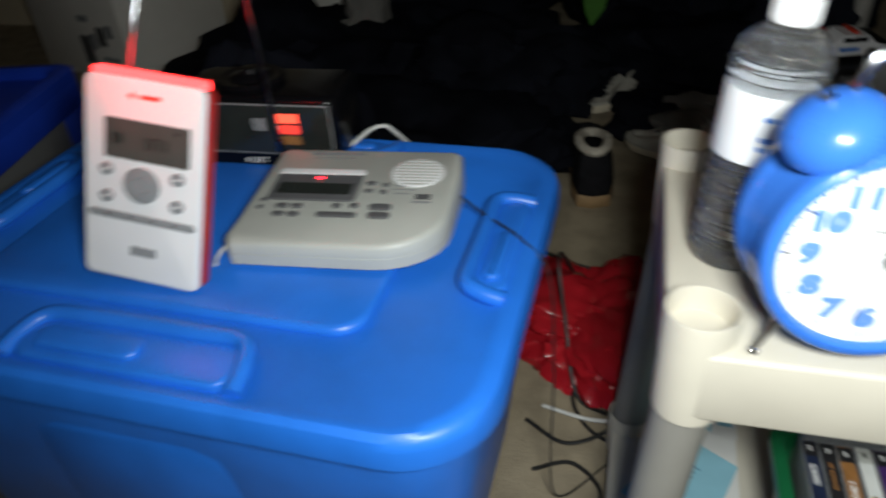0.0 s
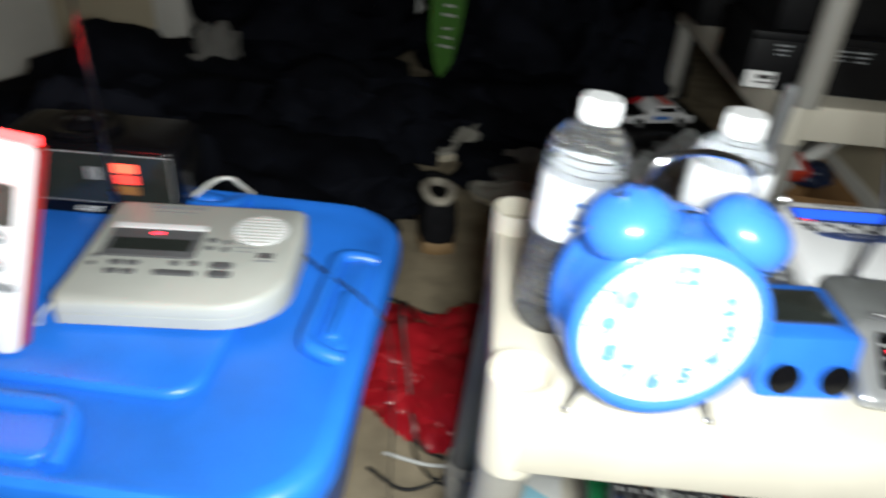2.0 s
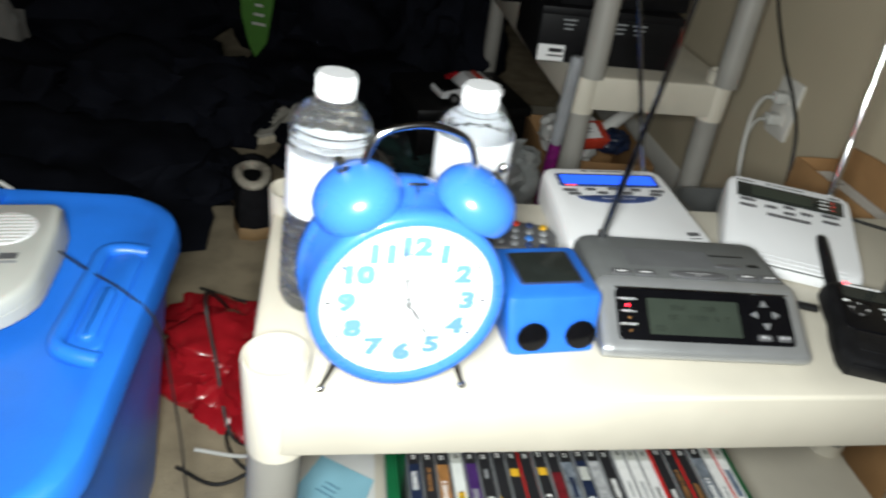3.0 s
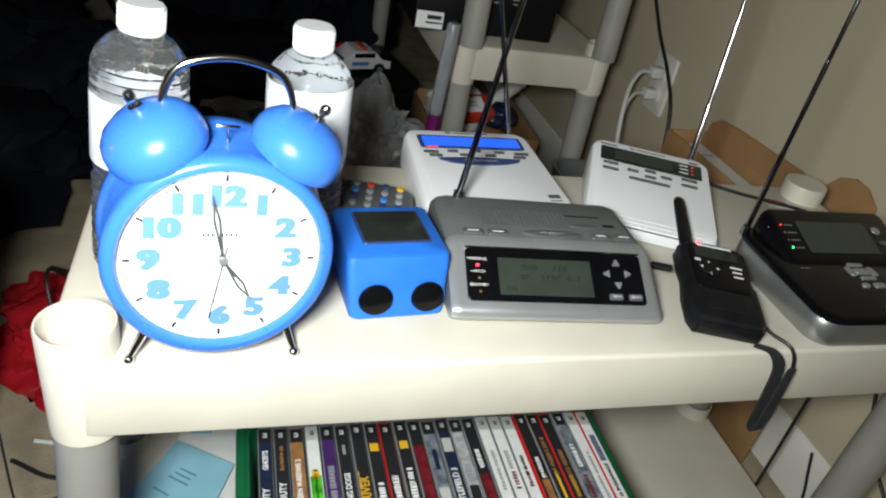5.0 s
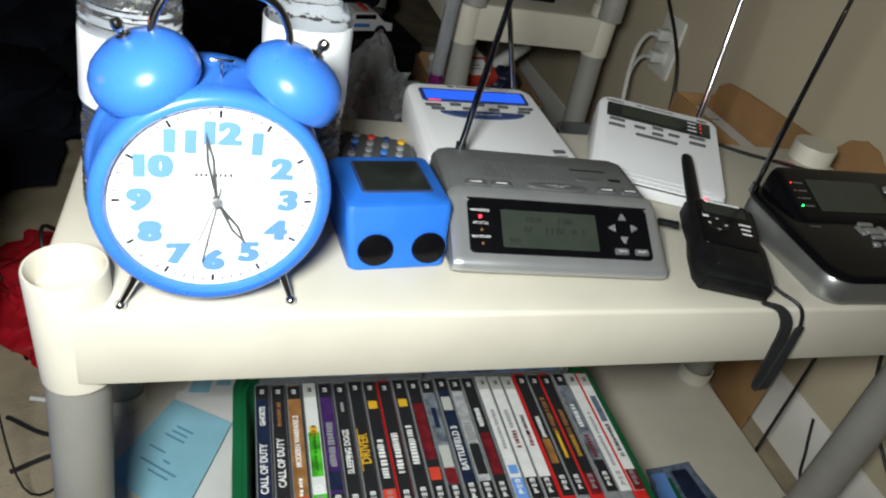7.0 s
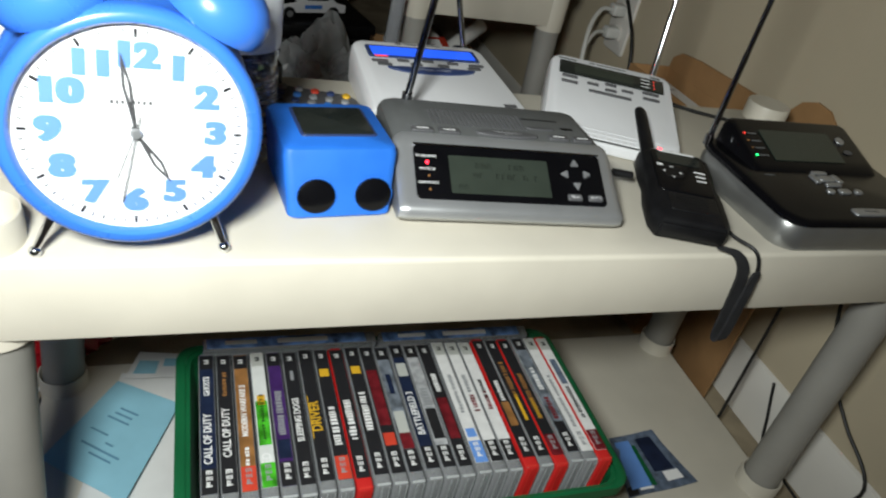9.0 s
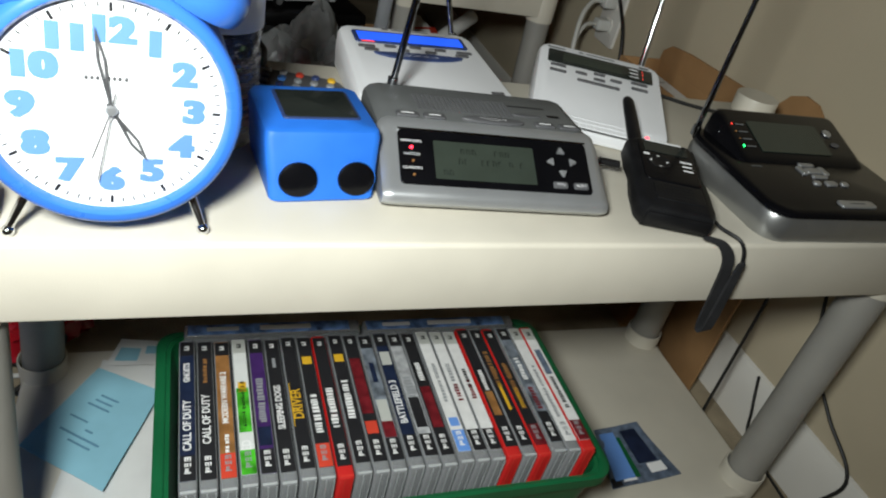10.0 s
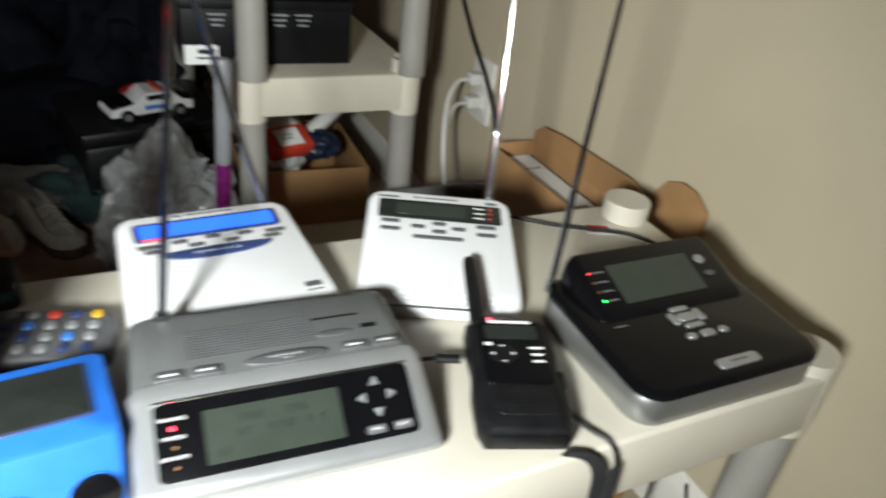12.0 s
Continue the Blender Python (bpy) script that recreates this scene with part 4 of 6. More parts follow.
# ---- things on the tote ----
def slim_radio(m):
    """White slab radio standing on its end, leaning back, with a lit red top."""
    c = thing("weather_radio", m, "slim white upright weather radio with its top glowing red", "radio", "weather radios")
    w, h, d = 0.106, 0.186, 0.022
    up = Matrix.Rotation(radians(90), 4, "X")          # slab z becomes -y, slab y becomes z
    part("back_shell", slab(rrect(w, h, 0.008, 4, 0, h / 2), -d, -0.004, 0.004), material("red_shell_plastic", (0.5, 0.03, 0.025), 0.35, bump=0.03), c, "red back shell", at=up)
    part("front_shell", slab(rrect(w, h, 0.007, 4, 0, h / 2), -0.006, 0.0, 0.002), WHITE, c, at=up)
    part("beacon", slab(rrect(w - 0.006, 0.010, 0.004, 4, 0, h - 0.003), -0.016, -0.0045, 0.003), BEACON, c, "translucent lit red beacon", at=up @ pose(0, 0.0045, 0))
    f = up @ pose(0, 0, 0.0001)
    d_ = part("display", slab(rrect(0.076, 0.036, 0.002, 4, 0.004, 0.132), -0.001, 0.0006), LCDGREY, c, "unlit grey display", at=f)
    part("lcd_figures", bars([(-0.025, 0.132, 0.003, 0.010), (-0.020, 0.132, 0.003, 0.010), (0.004, 0.131, 0.0016, 0.012), (0.012, 0.136, 0.006, 0.0016), (0.009, 0.131, 0.0016, 0.010), (0.015, 0.131, 0.0016, 0.010), (0.021, 0.131, 0.0016, 0.011), (0.031, 0.144, 0.004, 0.003)], f @ pose(0, 0, 0.0006), 0.0001), SEGMENT, d_)
    part("dial_pad", lathe([(0.0165, -0.001), (0.0165, 0.001), (0.014, 0.0018), (0.0075, 0.0018), (0.007, 0.0010), (0.0065, 0.0018), (0, 0.0020)], 32, f @ pose(0.000, 0.092, 0)), MIDGREY, c, "grey round control pad")
    for x, y in ((-0.032, 0.1025), (0.032, 0.1035), (-0.032, 0.0775), (0.032, 0.0785)):
        b = part("button", lathe([(0.0062, -0.001), (0.0062, 0.0009), (0.0052, 0.0014), (0, 0.0014)], 24, f @ pose(x, y, 0)), MIDGREY, c)
        part("button_print", bars([(x, y, 0.005, 0.0016)], f @ pose(0, 0, 0.0014)), PRINT, b)
    part("strip", slab(rrect(0.098, 0.0075, 0.0036, 4, 0, 0.0605), -0.001, 0.0008, 0.0003), MIDGREY, c, "grey strip of small keys", at=f)
    for k in range(4):
        part("key", lathe([(0.0014, 0), (0.0014, 0.0012), (0, 0.0014)], 10, f @ pose(-0.030 + 0.020 * k, 0.0605, 0)), DIMGREY, c)
    part("logo_mark", bars([(0.002, 0.029, 0.024, 0.009)], f), MIDGREY, c)
    part("cross_mark", bars([(-0.010, 0.171, 0.0065, 0.002), (-0.010, 0.171, 0.002, 0.0065)], f), PINKRED, c)
    part("maker_mark", bars([(0.006, 0.171, 0.018, 0.004)], f), PINKRED, c)
    antenna(c, (-0.020, 0.010, h - 0.004), (0.06, 0.05, 0.99), 0.36, 0.0017)
    return c


LCDGREY = material("neutral_grey_lcd", (0.075, 0.072, 0.065), 0.25, vary=0.1, bump=0)
MIDGREY = material("mid_grey_plastic", (0.24, 0.25, 0.26), 0.45, vary=0.1, bump=0.04)
BEACON = material("lit_red_lens", (0.8, 0.05, 0.05), 0.3, vary=0, bump=0, glow=(1.0, 0.03, 0.03), power=9.0)
slim_radio(pose(-0.440, 0.046, TZ + 0.010, -20, 7, 0) @ Matrix.Diagonal((1.07, 1.0, 0.975, 1)))
# added point light before the radio's face, standing in for the beacon's red spill
beacon_data = bpy.data.lights.new("beacon_spill_light", "POINT")
beacon_data.energy, beacon_data.color, beacon_data.shadow_soft_size = 0.3, (1.0, 0.04, 0.04), 0.02
new("beacon_spill_light", beacon_data).location = (-0.421, 0.094, TZ + 0.206)


def grey_radio(m):
    """Pale grey table radio with one rounded corner; origin at its front left bottom corner."""
    c = thing("weather_radio", m, "pale grey tabletop weather radio with a round speaker grille", "radio", "weather radios")
    W, D = 0.195, 0.150
    out = [(0.006, 0.0), (0.11, 0.0)]
    for i in range(7):
        a = radians(-90 + 90 * i / 6)
        out.append((0.128 + 0.062 * math.cos(a), 0.055 + 0.055 * math.sin(a)))
    out += [(0.192, 0.11), (0.190, 0.144), (0.184, 0.150), (0.012, 0.150), (0.006, 0.144), (0.002, 0.03), (0.0, 0.008)]
    def ring(inset, zf, zb):
        cx, cy = W / 2, D / 2
        return [(cx + (x - cx) * (1 - inset / (W / 2)), cy + (y - cy) * (1 - inset / (D / 2)), zf + (zb - zf) * y / D) for x, y in out]
    part("body", loft(bmesh.new(), [ring(0.004, 0, 0), ring(0.0, 0.003, 0.003), ring(0.0, 0.013, 0.018), ring(0.0006, 0.0135, 0.0185), ring(0.0, 0.014, 0.019), ring(0.0, 0.022, 0.034), ring(0.002, 0.0255, 0.0375), ring(0.005, 0.0268, 0.0388)]), PALE, c)
    f = Matrix.Translation((0, 0, 0.0268)) @ Matrix.Rotation(math.atan2(0.012, D), 4, "X") @ pose(0, 0, 0.0002)
    d = part("display_frame", slab(rrect(0.082, 0.044, 0.003, 4, 0.061, 0.083), -0.0005, 0.0018, 0.0006), DIMGREY, c, at=f)
    part("display", slab(rrect(0.070, 0.017, 0.002, 4, 0.061, 0.078), 0.0012, 0.0022), LCDDARK, d, at=f)
    part("display_cap", slab(rrect(0.083, 0.0085, 0.002, 4, 0.061, 0.1055), 0.0, 0.0024, 0.0006), WHITE, d, at=f)
    part("red_lamp", slab(rrect(0.008, 0.0022, 0.001, 3, 0.062, 0.0945), 0.001, 0.0026), REDLED, d, "lit red lamp", at=f)
    sp = part("speaker", slab(oval(0.050, 0.047, 36, 0.152, 0.110), -0.0003, 0.0008, 0.0005), WHITE, c, "round white speaker grille", at=f)
    bm = bmesh.new()
    for k in range(9):
        y = -0.0195 + k * 0.0049
        hw = 0.95 * math.sqrt(max(0.0, 0.023 ** 2 - y * y))
        box(bm, 0.152 - hw, 0.152 + hw, 0.110 + y - 0.0009, 0.110 + y + 0.0009, 0.0006, 0.0013)
    tagged(part("grille", bm, PALE, sp, at=f), kind="stuff")
    part("logo_mark", bars([(0.068, 0.140, 0.052, 0.0058), (0.066, 0.1325, 0.040, 0.0018)], f), MIDGREY, c)
    keys = [(0.112, 0.090, 0.009, 0.0055), (0.126, 0.088, 0.006, 0.006), (0.112, 0.078, 0.008, 0.0045), (0.126, 0.077, 0.006, 0.006),
            (0.018, 0.060, 0.006, 0.0045), (0.018, 0.049, 0.006, 0.004), (0.038, 0.052, 0.011, 0.006), (0.052, 0.052, 0.011, 0.006), (0.038, 0.040, 0.011, 0.006), (0.052, 0.040, 0.011, 0.006),
            (0.088, 0.054, 0.008, 0.0062), (0.104, 0.055, 0.008, 0.0062), (0.091, 0.041, 0.036, 0.0065), (0.128, 0.054, 0.020, 0.0085), (0.129, 0.042, 0.020, 0.0085)]
    for x, y, w, dd in keys:
        part("button", slab(rrect(w, dd, min(w, dd) * 0.42, 4, x, y), -0.0005, 0.0018, 0.0008), DIMGREY, c, at=f)
    part("corner_print", bars([(0.163, 0.072, 0.014, 0.008)], f), DIMGREY, c)
    part("corner_line", bars([(0.163, 0.064, 0.017, 0.003)], f), MIDGREY, c)
    part("side_print", bars([(0.143, 0.088, 0.018, 0.0016), (0.143, 0.082, 0.022, 0.0016), (0.143, 0.076, 0.016, 0.0016)], f), MIDGREY, c)
    return c


grey_radio(pose(-0.377, 0.090, TZ + 0.003, 0, 0, 5) @ Matrix.Scale(1.09, 4))


def small_radio(m):
    """A black clock radio with a lit red level, under a heap of dark cloth."""
    c = thing("clock_radio", m, "small black clock radio with lit red level bars", "radio")
    part("body", slab(rrect(0.155, 0.075, 0.010, 4, 0, 0.0375), 0, 0.072, 0.006), GLOSS, c)
    f = Matrix.Translation((0, -0.0006, 0)) @ Matrix.Rotation(radians(90), 4, "X")
    w = part("window", slab(rrect(0.118, 0.046, 0.003, 4, 0.014, 0.042), -0.0005, 0.0008), LCDDARK, c, at=f)
    part("window_frame", bars([(0.014, 0.0655, 0.120, 0.0012), (0.014, 0.0185, 0.120, 0.0012), (0.0735, 0.042, 0.0012, 0.047), (-0.0455, 0.042, 0.0012, 0.047)], f), MIDGREY, c)
    for k, mat in enumerate((REDLEVEL, DIMRED, BRONZE)):
        part("level_bar", bars([(0.032, 0.0535 - 0.0105 * k, 0.024, 0.0085)], f @ pose(0, 0, 0.0009)), mat, w)
    part("window_print", bars([(0.002, 0.047, 0.004, 0.012), (0.009, 0.047, 0.006, 0.012)], f @ pose(0, 0, 0.0009)), MIDGREY, w)
    part("alert_word", words("ALERT", 0.008, f @ pose(-0.004, 0.0105, 0.0004), align="CENTER"), PRINT, c)
    top = part("tuning_disc", lathe([(0, 0.070), (0.030, 0.072), (0.032, 0.076), (0.029, 0.079), (0.020, 0.078), (0.018, 0.080), (0.008, 0.082), (0.007, 0.086), (0, 0.087)], 32, pose(-0.012, 0.035, 0)), GLOSS, c)
    antenna(c, (0.026, -0.008, 0.030), (-0.07, 0.08, 0.99), 0.30, 0.0022)
    return c


REDLEVEL = material("red_level", (0.7, 0.05, 0.03), 0.4, vary=0, bump=0, glow=(1.0, 0.10, 0.05), power=2.2)
small_radio(pose(-0.437, 0.290, TZ - 0.006, 0, 0, 2) @ Matrix.Scale(1.28, 4))


def crumple(size, seed, rough=0.35, sub=4, flat=1.0, base=0.0):
    """A creased heap: an ice-sphere pushed about by noise, with its underside flattened."""
    bm = bmesh.new()
    bmesh.ops.create_icosphere(bm, subdivisions=sub, radius=1.0)
    off = Vector((seed * 7.3, seed * 3.1, seed * 1.7))
    for v in bm.verts:
        n = v.co.normalized()
        k = 1 + rough * noise.noise(n * 1.6 + off) + rough * 0.55 * abs(noise.noise(n * 3.7 + off)) - rough * 0.35 * abs(noise.noise(n * 8.0 + off)) + rough * 0.12 * noise.noise(n * 19 + off)
        v.co = Vector((n.x * size[0] * k, n.y * size[1] * k, max(base - size[2], n.z * size[2] * k * flat)))
    lo = min(v.co.z for v in bm.verts)
    for v in bm.verts:
        v.co.z = max(v.co.z, lo + size[2] * 0.35) - lo - size[2] * 0.35
    return bm


def heap(name, size, seed, mat, m, label, category, **kw):
    return solo(name, crumple(size, seed, **kw), mat, m, label, category)


cord("power_cord", [(-0.36, 0.16, TZ + 0.020), (-0.385, 0.15, TZ + 0.012), (-0.392, 0.105, TZ + 0.006), (-0.388, 0.088, TZ + 0.004)], 0.0018, WHITECABLE, "white cord beside the grey radio")
cord("power_cord", [(-0.375, 0.295, TZ + 0.004), (-0.345, 0.33, TZ + 0.008), (-0.320, 0.365, TZ + 0.02), (-0.298, 0.375, TZ + 0.012), (-0.28, 0.41, TZ - 0.06), (-0.27, 0.44, 0.1)], 0.0024, WHITECABLE, "white power cord draped over the tote's edge")
cord("power_cord", [(-0.185, 0.225, TZ + 0.022), (-0.150, 0.205, TZ + 0.010), (-0.110, 0.180, TZ + 0.002), (-0.080, 0.165, TZ - 0.03), (-0.072, 0.16, 0.25), (-0.065, 0.17, 0.03), (0.0, 0.25, 0.008)], 0.0012, CABLE, "thin dark cord running down beside the tote")


# ---- the lower shelf ----
def case_bin(m, n=24):
    """A green bin filled with game cases, spines up. Origin on the shelf under the bin's middle."""
    c = thing("game_bin", m, "green plastic bin filled with upright disc cases", "bin")
    w, d, h = 0.395, 0.205, 0.150
    bm = bmesh.new()
    R = lambda k, z, r=0.02: [(x, y, z) for x, y in rrect(w * k, d * k, r, 5)]
    loft(bm, [R(0.90, 0.0), R(0.98, h - 0.012), R(1.0, h - 0.010), R(1.01, h - 0.004), R(1.0, h), R(0.965, h), R(0.955, h - 0.006), R(0.87, 0.004)])
    part("tub", bm, GREENBIN, c)
    part("rim", loft(bmesh.new(), [R(1.012, h - 0.012), R(1.03, h - 0.010), R(1.03, h + 0.001), R(1.01, h + 0.003), R(0.985, h + 0.002), R(0.985, h - 0.006)], False), GREENBIN, c)
    return c


def game_case(m, style):
    """A disc case standing spine-up: its length along y, its spine's middle at the origin."""
    L, T, H = 0.171, 0.0142, 0.134
    art, red, marks = style
    c = thing("game_case", m, STYLE_LABEL[art], "game case", "disc cases in the green bin")
    shell = REDCASE if red else CLEAR
    bm = slab(rrect(T, L, 0.0034, 4), -H, 0.0, 0.0018)
    part("shell", bm, shell, c, "clear red plastic shell" if red else "")
    ribs = bmesh.new()
    for dx in (-0.0014, 0.0052):
        box(ribs, dx - 0.00045, dx + 0.00045, -L / 2 - 0.0005, -L / 2 + 0.0004, -0.060, -0.0015)
    box(ribs, -0.0058, 0.0058, -L / 2 + 0.0008, -L / 2 + 0.0030, -0.0004, 0.0004)
    part("shell_ribs", ribs, REDRIB if red else RIB, c)
    part("spine_sheet", B(-T / 2 + 0.0011, T / 2 - 0.0011, -L / 2 + 0.012, L / 2 - 0.004, 0.0002, 0.0007), SHEETS[art], c)
    z = pose(0, 0, 0.0008, 0, 0, 90)                       # letters run from the near end to the far end
    foot = ([k[1] for k in marks if k[0] == "f"] + [INK])[0]
    if foot is not PALE:
        part("foot_band", B(-T / 2 + 0.0012, T / 2 - 0.0012, -L / 2 + 0.012, -L / 2 + 0.036, 0.0007, 0.0010), foot, c)
    part("foot_mark", bars([(-0.0665, 0.0, 0.0012, 0.0050), (-0.0640, 0.0013, 0.0036, 0.0012), (-0.0640, -0.0002, 0.0034, 0.0010), (-0.0590, 0.0018, 0.0036, 0.0011), (-0.0590, 0.0, 0.0036, 0.0011), (-0.0590, -0.0020, 0.0036, 0.0011), (-0.0535, 0.0018, 0.0036, 0.0011), (-0.0535, 0.0, 0.0036, 0.0011), (-0.0535, -0.0020, 0.0036, 0.0011), (-0.0518, 0.0, 0.0010, 0.0048)], pose(0, 0, 0.0010, 0, 0, 90)), SPINEPRINT if foot is INK or foot is NUMERAL else MIDGREY, c)
    part("head_band", B(-T / 2 + 0.0012, T / 2 - 0.0012, L / 2 - 0.022, L / 2 - 0.005, 0.0007, 0.0010), INK if art not in ("white", "green") else PALE, c)
    part("head_mark", bars([(0.0, L / 2 - 0.011, 0.0042, 0.0016), (0.0, L / 2 - 0.0145, 0.0042, 0.0016), (0.0012, L / 2 - 0.013, 0.0014, 0.005)], pose(0, 0, 0.0010)), SPINEPRINT if art not in ("white", "green") else INK, c)
    for kind, mat, text, x, size in marks:
        if kind == "f":
            continue
        if kind == "w":
            part("title", words(text, size, z @ pose(x, 0, 0.0001), 0.00008, squeeze=0.85, bold=0.0002), mat, c)
        else:
            solid = mat in (GREENHOLO, NUMERAL, NAVY, YELLOW, STEELBLUE) or size < 0.015
            rows, u = [], -size / 2
            wide, off = text
            solid = solid or mat in (CRIMSON, INK, BRONZE, PALE, PINKRED) and wide > 0.007
            while u < size / 2 and not solid:
                step = LETTERS.choice((0.0022, 0.003, 0.0036))
                rows.append((x + u + step / 2, LETTERS.uniform(-0.0003, 0.0003), step * 0.8, wide * LETTERS.choice((0.85, 0.9, 0.75))))
                u += step + (0.002 if LETTERS.random() < 0.15 else 0.0004)
            part("title_bar", bars(rows or [(x, off, size, wide)], z @ pose(0, 0, 0.0001)), mat, c)


LETTERS = random.Random(11)
RIB = material("clear_ridge_plastic", (0.50, 0.52, 0.52), 0.12, clear=0.3, bump=0)
REDRIB = material("red_ridge_plastic", (0.65, 0.04, 0.03), 0.15, clear=0.2, bump=0)
STYLE_LABEL = {"navy": "disc case with a dark navy spine", "black": "disc case with a black printed spine", "bronze": "disc case with a bronze printed spine", "green": "disc case with white and bright green spine",
               "purple": "disc case with a purple and black spine", "steel": "disc case with a blue-grey printed spine", "white": "disc case with a white spine", "pale": "disc case with a pale grey spine", "redtitle": "disc case with a black spine and red title", "haze": "disc case with a hazy grey-blue spine"}
SHEETS = {"navy": NAVY, "black": INK, "bronze": BRONZE, "green": material("white_sheet", (0.6, 0.62, 0.6), 0.35, bump=0), "purple": PURPLE, "steel": STEELBLUE,
          "white": material("white_spine", (0.66, 0.66, 0.65), 0.35, scale=80, vary=0.12, bump=0), "pale": material("grey_spine", (0.40, 0.41, 0.42), 0.35, scale=80, vary=0.5, bump=0), "redtitle": INK,
          "haze": material("grey_blue_spine", (0.20, 0.23, 0.27), 0.35, scale=60, vary=0.8, bump=0)}
SPINEPRINT = material("spine_lettering", (0.72, 0.72, 0.71), 0.4, bump=0)
CRIMSON = material("crimson_print", (0.16, 0.012, 0.018), 0.35, scale=90, vary=0.5, bump=0)
F_ = lambda mat: ("f", mat, "", 0, 0)
T_ = lambda mat, text, x, size: ("w", mat, text, x, size)
B_ = lambda mat, x, length, width, off=0.0: ("b", mat, (width, off), x, length)
CASES = [
    ("navy", 0, [T_(SPINEPRINT, "CALL OF DUTY", -0.018, 0.0092), T_(SPINEPRINT, "GHOSTS", 0.042, 0.0072)]),
    ("black", 0, [T_(SPINEPRINT, "CALL OF DUTY", -0.012, 0.0092), B_(BRONZE, 0.044, 0.030, 0.0040)]),
    ("bronze", 0, [T_(SPINEPRINT, "MODERN WARFARE 2", 0.012, 0.0072), F_(PINKRED), B_(SPINEPRINT, -0.040, 0.018, 0.004)]),
    ("green", 0, [B_(GREENHOLO, -0.006, 0.050, 0.0105), B_(YELLOW, 0.020, 0.012, 0.007), B_(INK, 0.0, 0.050, 0.0035), F_(GREENHOLO), T_(SPINEPRINT, "USED", -0.050, 0.0105)]),
    ("purple", 0, [B_(MIDGREY, 0.004, 0.050, 0.007), B_(NAVY, -0.036, 0.020, 0.0105)]),
    ("black", 0, [T_(SPINEPRINT, "SLEEPING DOGS", -0.004, 0.0082), B_(MIDGREY, 0.05, 0.012, 0.003)]),
    ("black", 0, [T_(YELLOW, "DRIVER", -0.004, 0.0125), B_(YELLOW, -0.004, 0.050, 0.0008, 0.0050)]),
    ("black", 0, [B_(SPINEPRINT, -0.016, 0.044, 0.0074), B_(YELLOW, 0.050, 0.010, 0.009), F_(PINKRED)]),
    ("black", 1, [B_(SPINEPRINT, -0.010, 0.046, 0.0074), F_(INK)]),
    ("black", 0, [B_(SPINEPRINT, -0.004, 0.044, 0.0074), B_(YELLOW, 0.050, 0.010, 0.009)]),
    ("redtitle", 0, [B_(PINKRED, -0.037, 0.014, 0.0105), B_(CRIMSON, 0.014, 0.070, 0.0105), T_(SPINEPRINT, "SPLIT/SECOND", 0.006, 0.0088)]),
    ("haze", 0, [B_(CRIMSON, -0.040, 0.018, 0.0108), B_(PALE, -0.018, 0.026, 0.0100), B_(NAVY, 0.030, 0.026, 0.0050)]),
    ("navy", 0, [T_(SPINEPRINT, "BATTLEFIELD 3", -0.010, 0.0094), B_(PALE, 0.046, 0.018, 0.0100)]),
    ("pale", 0, [B_(INK, -0.024, 0.036, 0.0100), B_(MIDGREY, 0.006, 0.024, 0.0090)]),
    ("black", 0, [B_(CRIMSON, -0.018, 0.050, 0.0100), B_(SPINEPRINT, 0.026, 0.022, 0.0060)]),
    ("white", 0, [B_(MIDGREY, 0.010, 0.052, 0.0045), F_(NUMERAL), B_(NUMERAL, -0.040, 0.010, 0.009)]),
    ("white", 0, [B_(CRIMSON, -0.004, 0.022, 0.0060), B_(MIDGREY, 0.022, 0.024, 0.005)]),
    ("white", 0, [B_(CRIMSON, -0.002, 0.022, 0.0050), B_(INK, 0.014, 0.024, 0.0045)]),
    ("black", 1, [B_(SPINEPRINT, 0.008, 0.026, 0.0050), B_(BRONZE, -0.022, 0.030, 0.008), F_(INK)]),
    ("black", 0, [B_(BRONZE, 0.024, 0.050, 0.0060), B_(YELLOW, -0.014, 0.034, 0.0032)]),
    ("black", 1, [B_(BRONZE, 0.000, 0.060, 0.0060), B_(YELLOW, -0.016, 0.026, 0.0035), F_(CRIMSON)]),
    ("haze", 0, [B_(SPINEPRINT, 0.020, 0.030, 0.0060), B_(CRIMSON, -0.020, 0.028, 0.006), B_(INK, -0.044, 0.014, 0.0105)]),
    ("white", 0, [B_(MIDGREY, -0.010, 0.070, 0.0040), F_(PALE)]),
    ("white", 1, [B_(INK, -0.014, 0.040, 0.0050), B_(STEELBLUE, 0.030, 0.036, 0.0070), F_(CRIMSON)]),
]
BX, BY, BZ = 0.352, 0.051, 0.228
case_bin(pose(BX, BY + 0.008, LZ + 0.001, 0, 0, 0) @ Matrix.Diagonal((1.01, 1.06, 1.05, 1)))
for i_, style in enumerate(CASES):
    u = i_ - 11.5
    game_case(pose(BX + u * 0.01548, BY, BZ - 0.001 * (i_ % 3), 0, 0.15 * u, 0), style)
# blue print, its colour lightened to make up for the upper deck's shadow
FLATBLUE = material("blue_cover_print", (0.16, 0.30, 0.62), 0.3, scale=55, vary=0.9, bump=0)
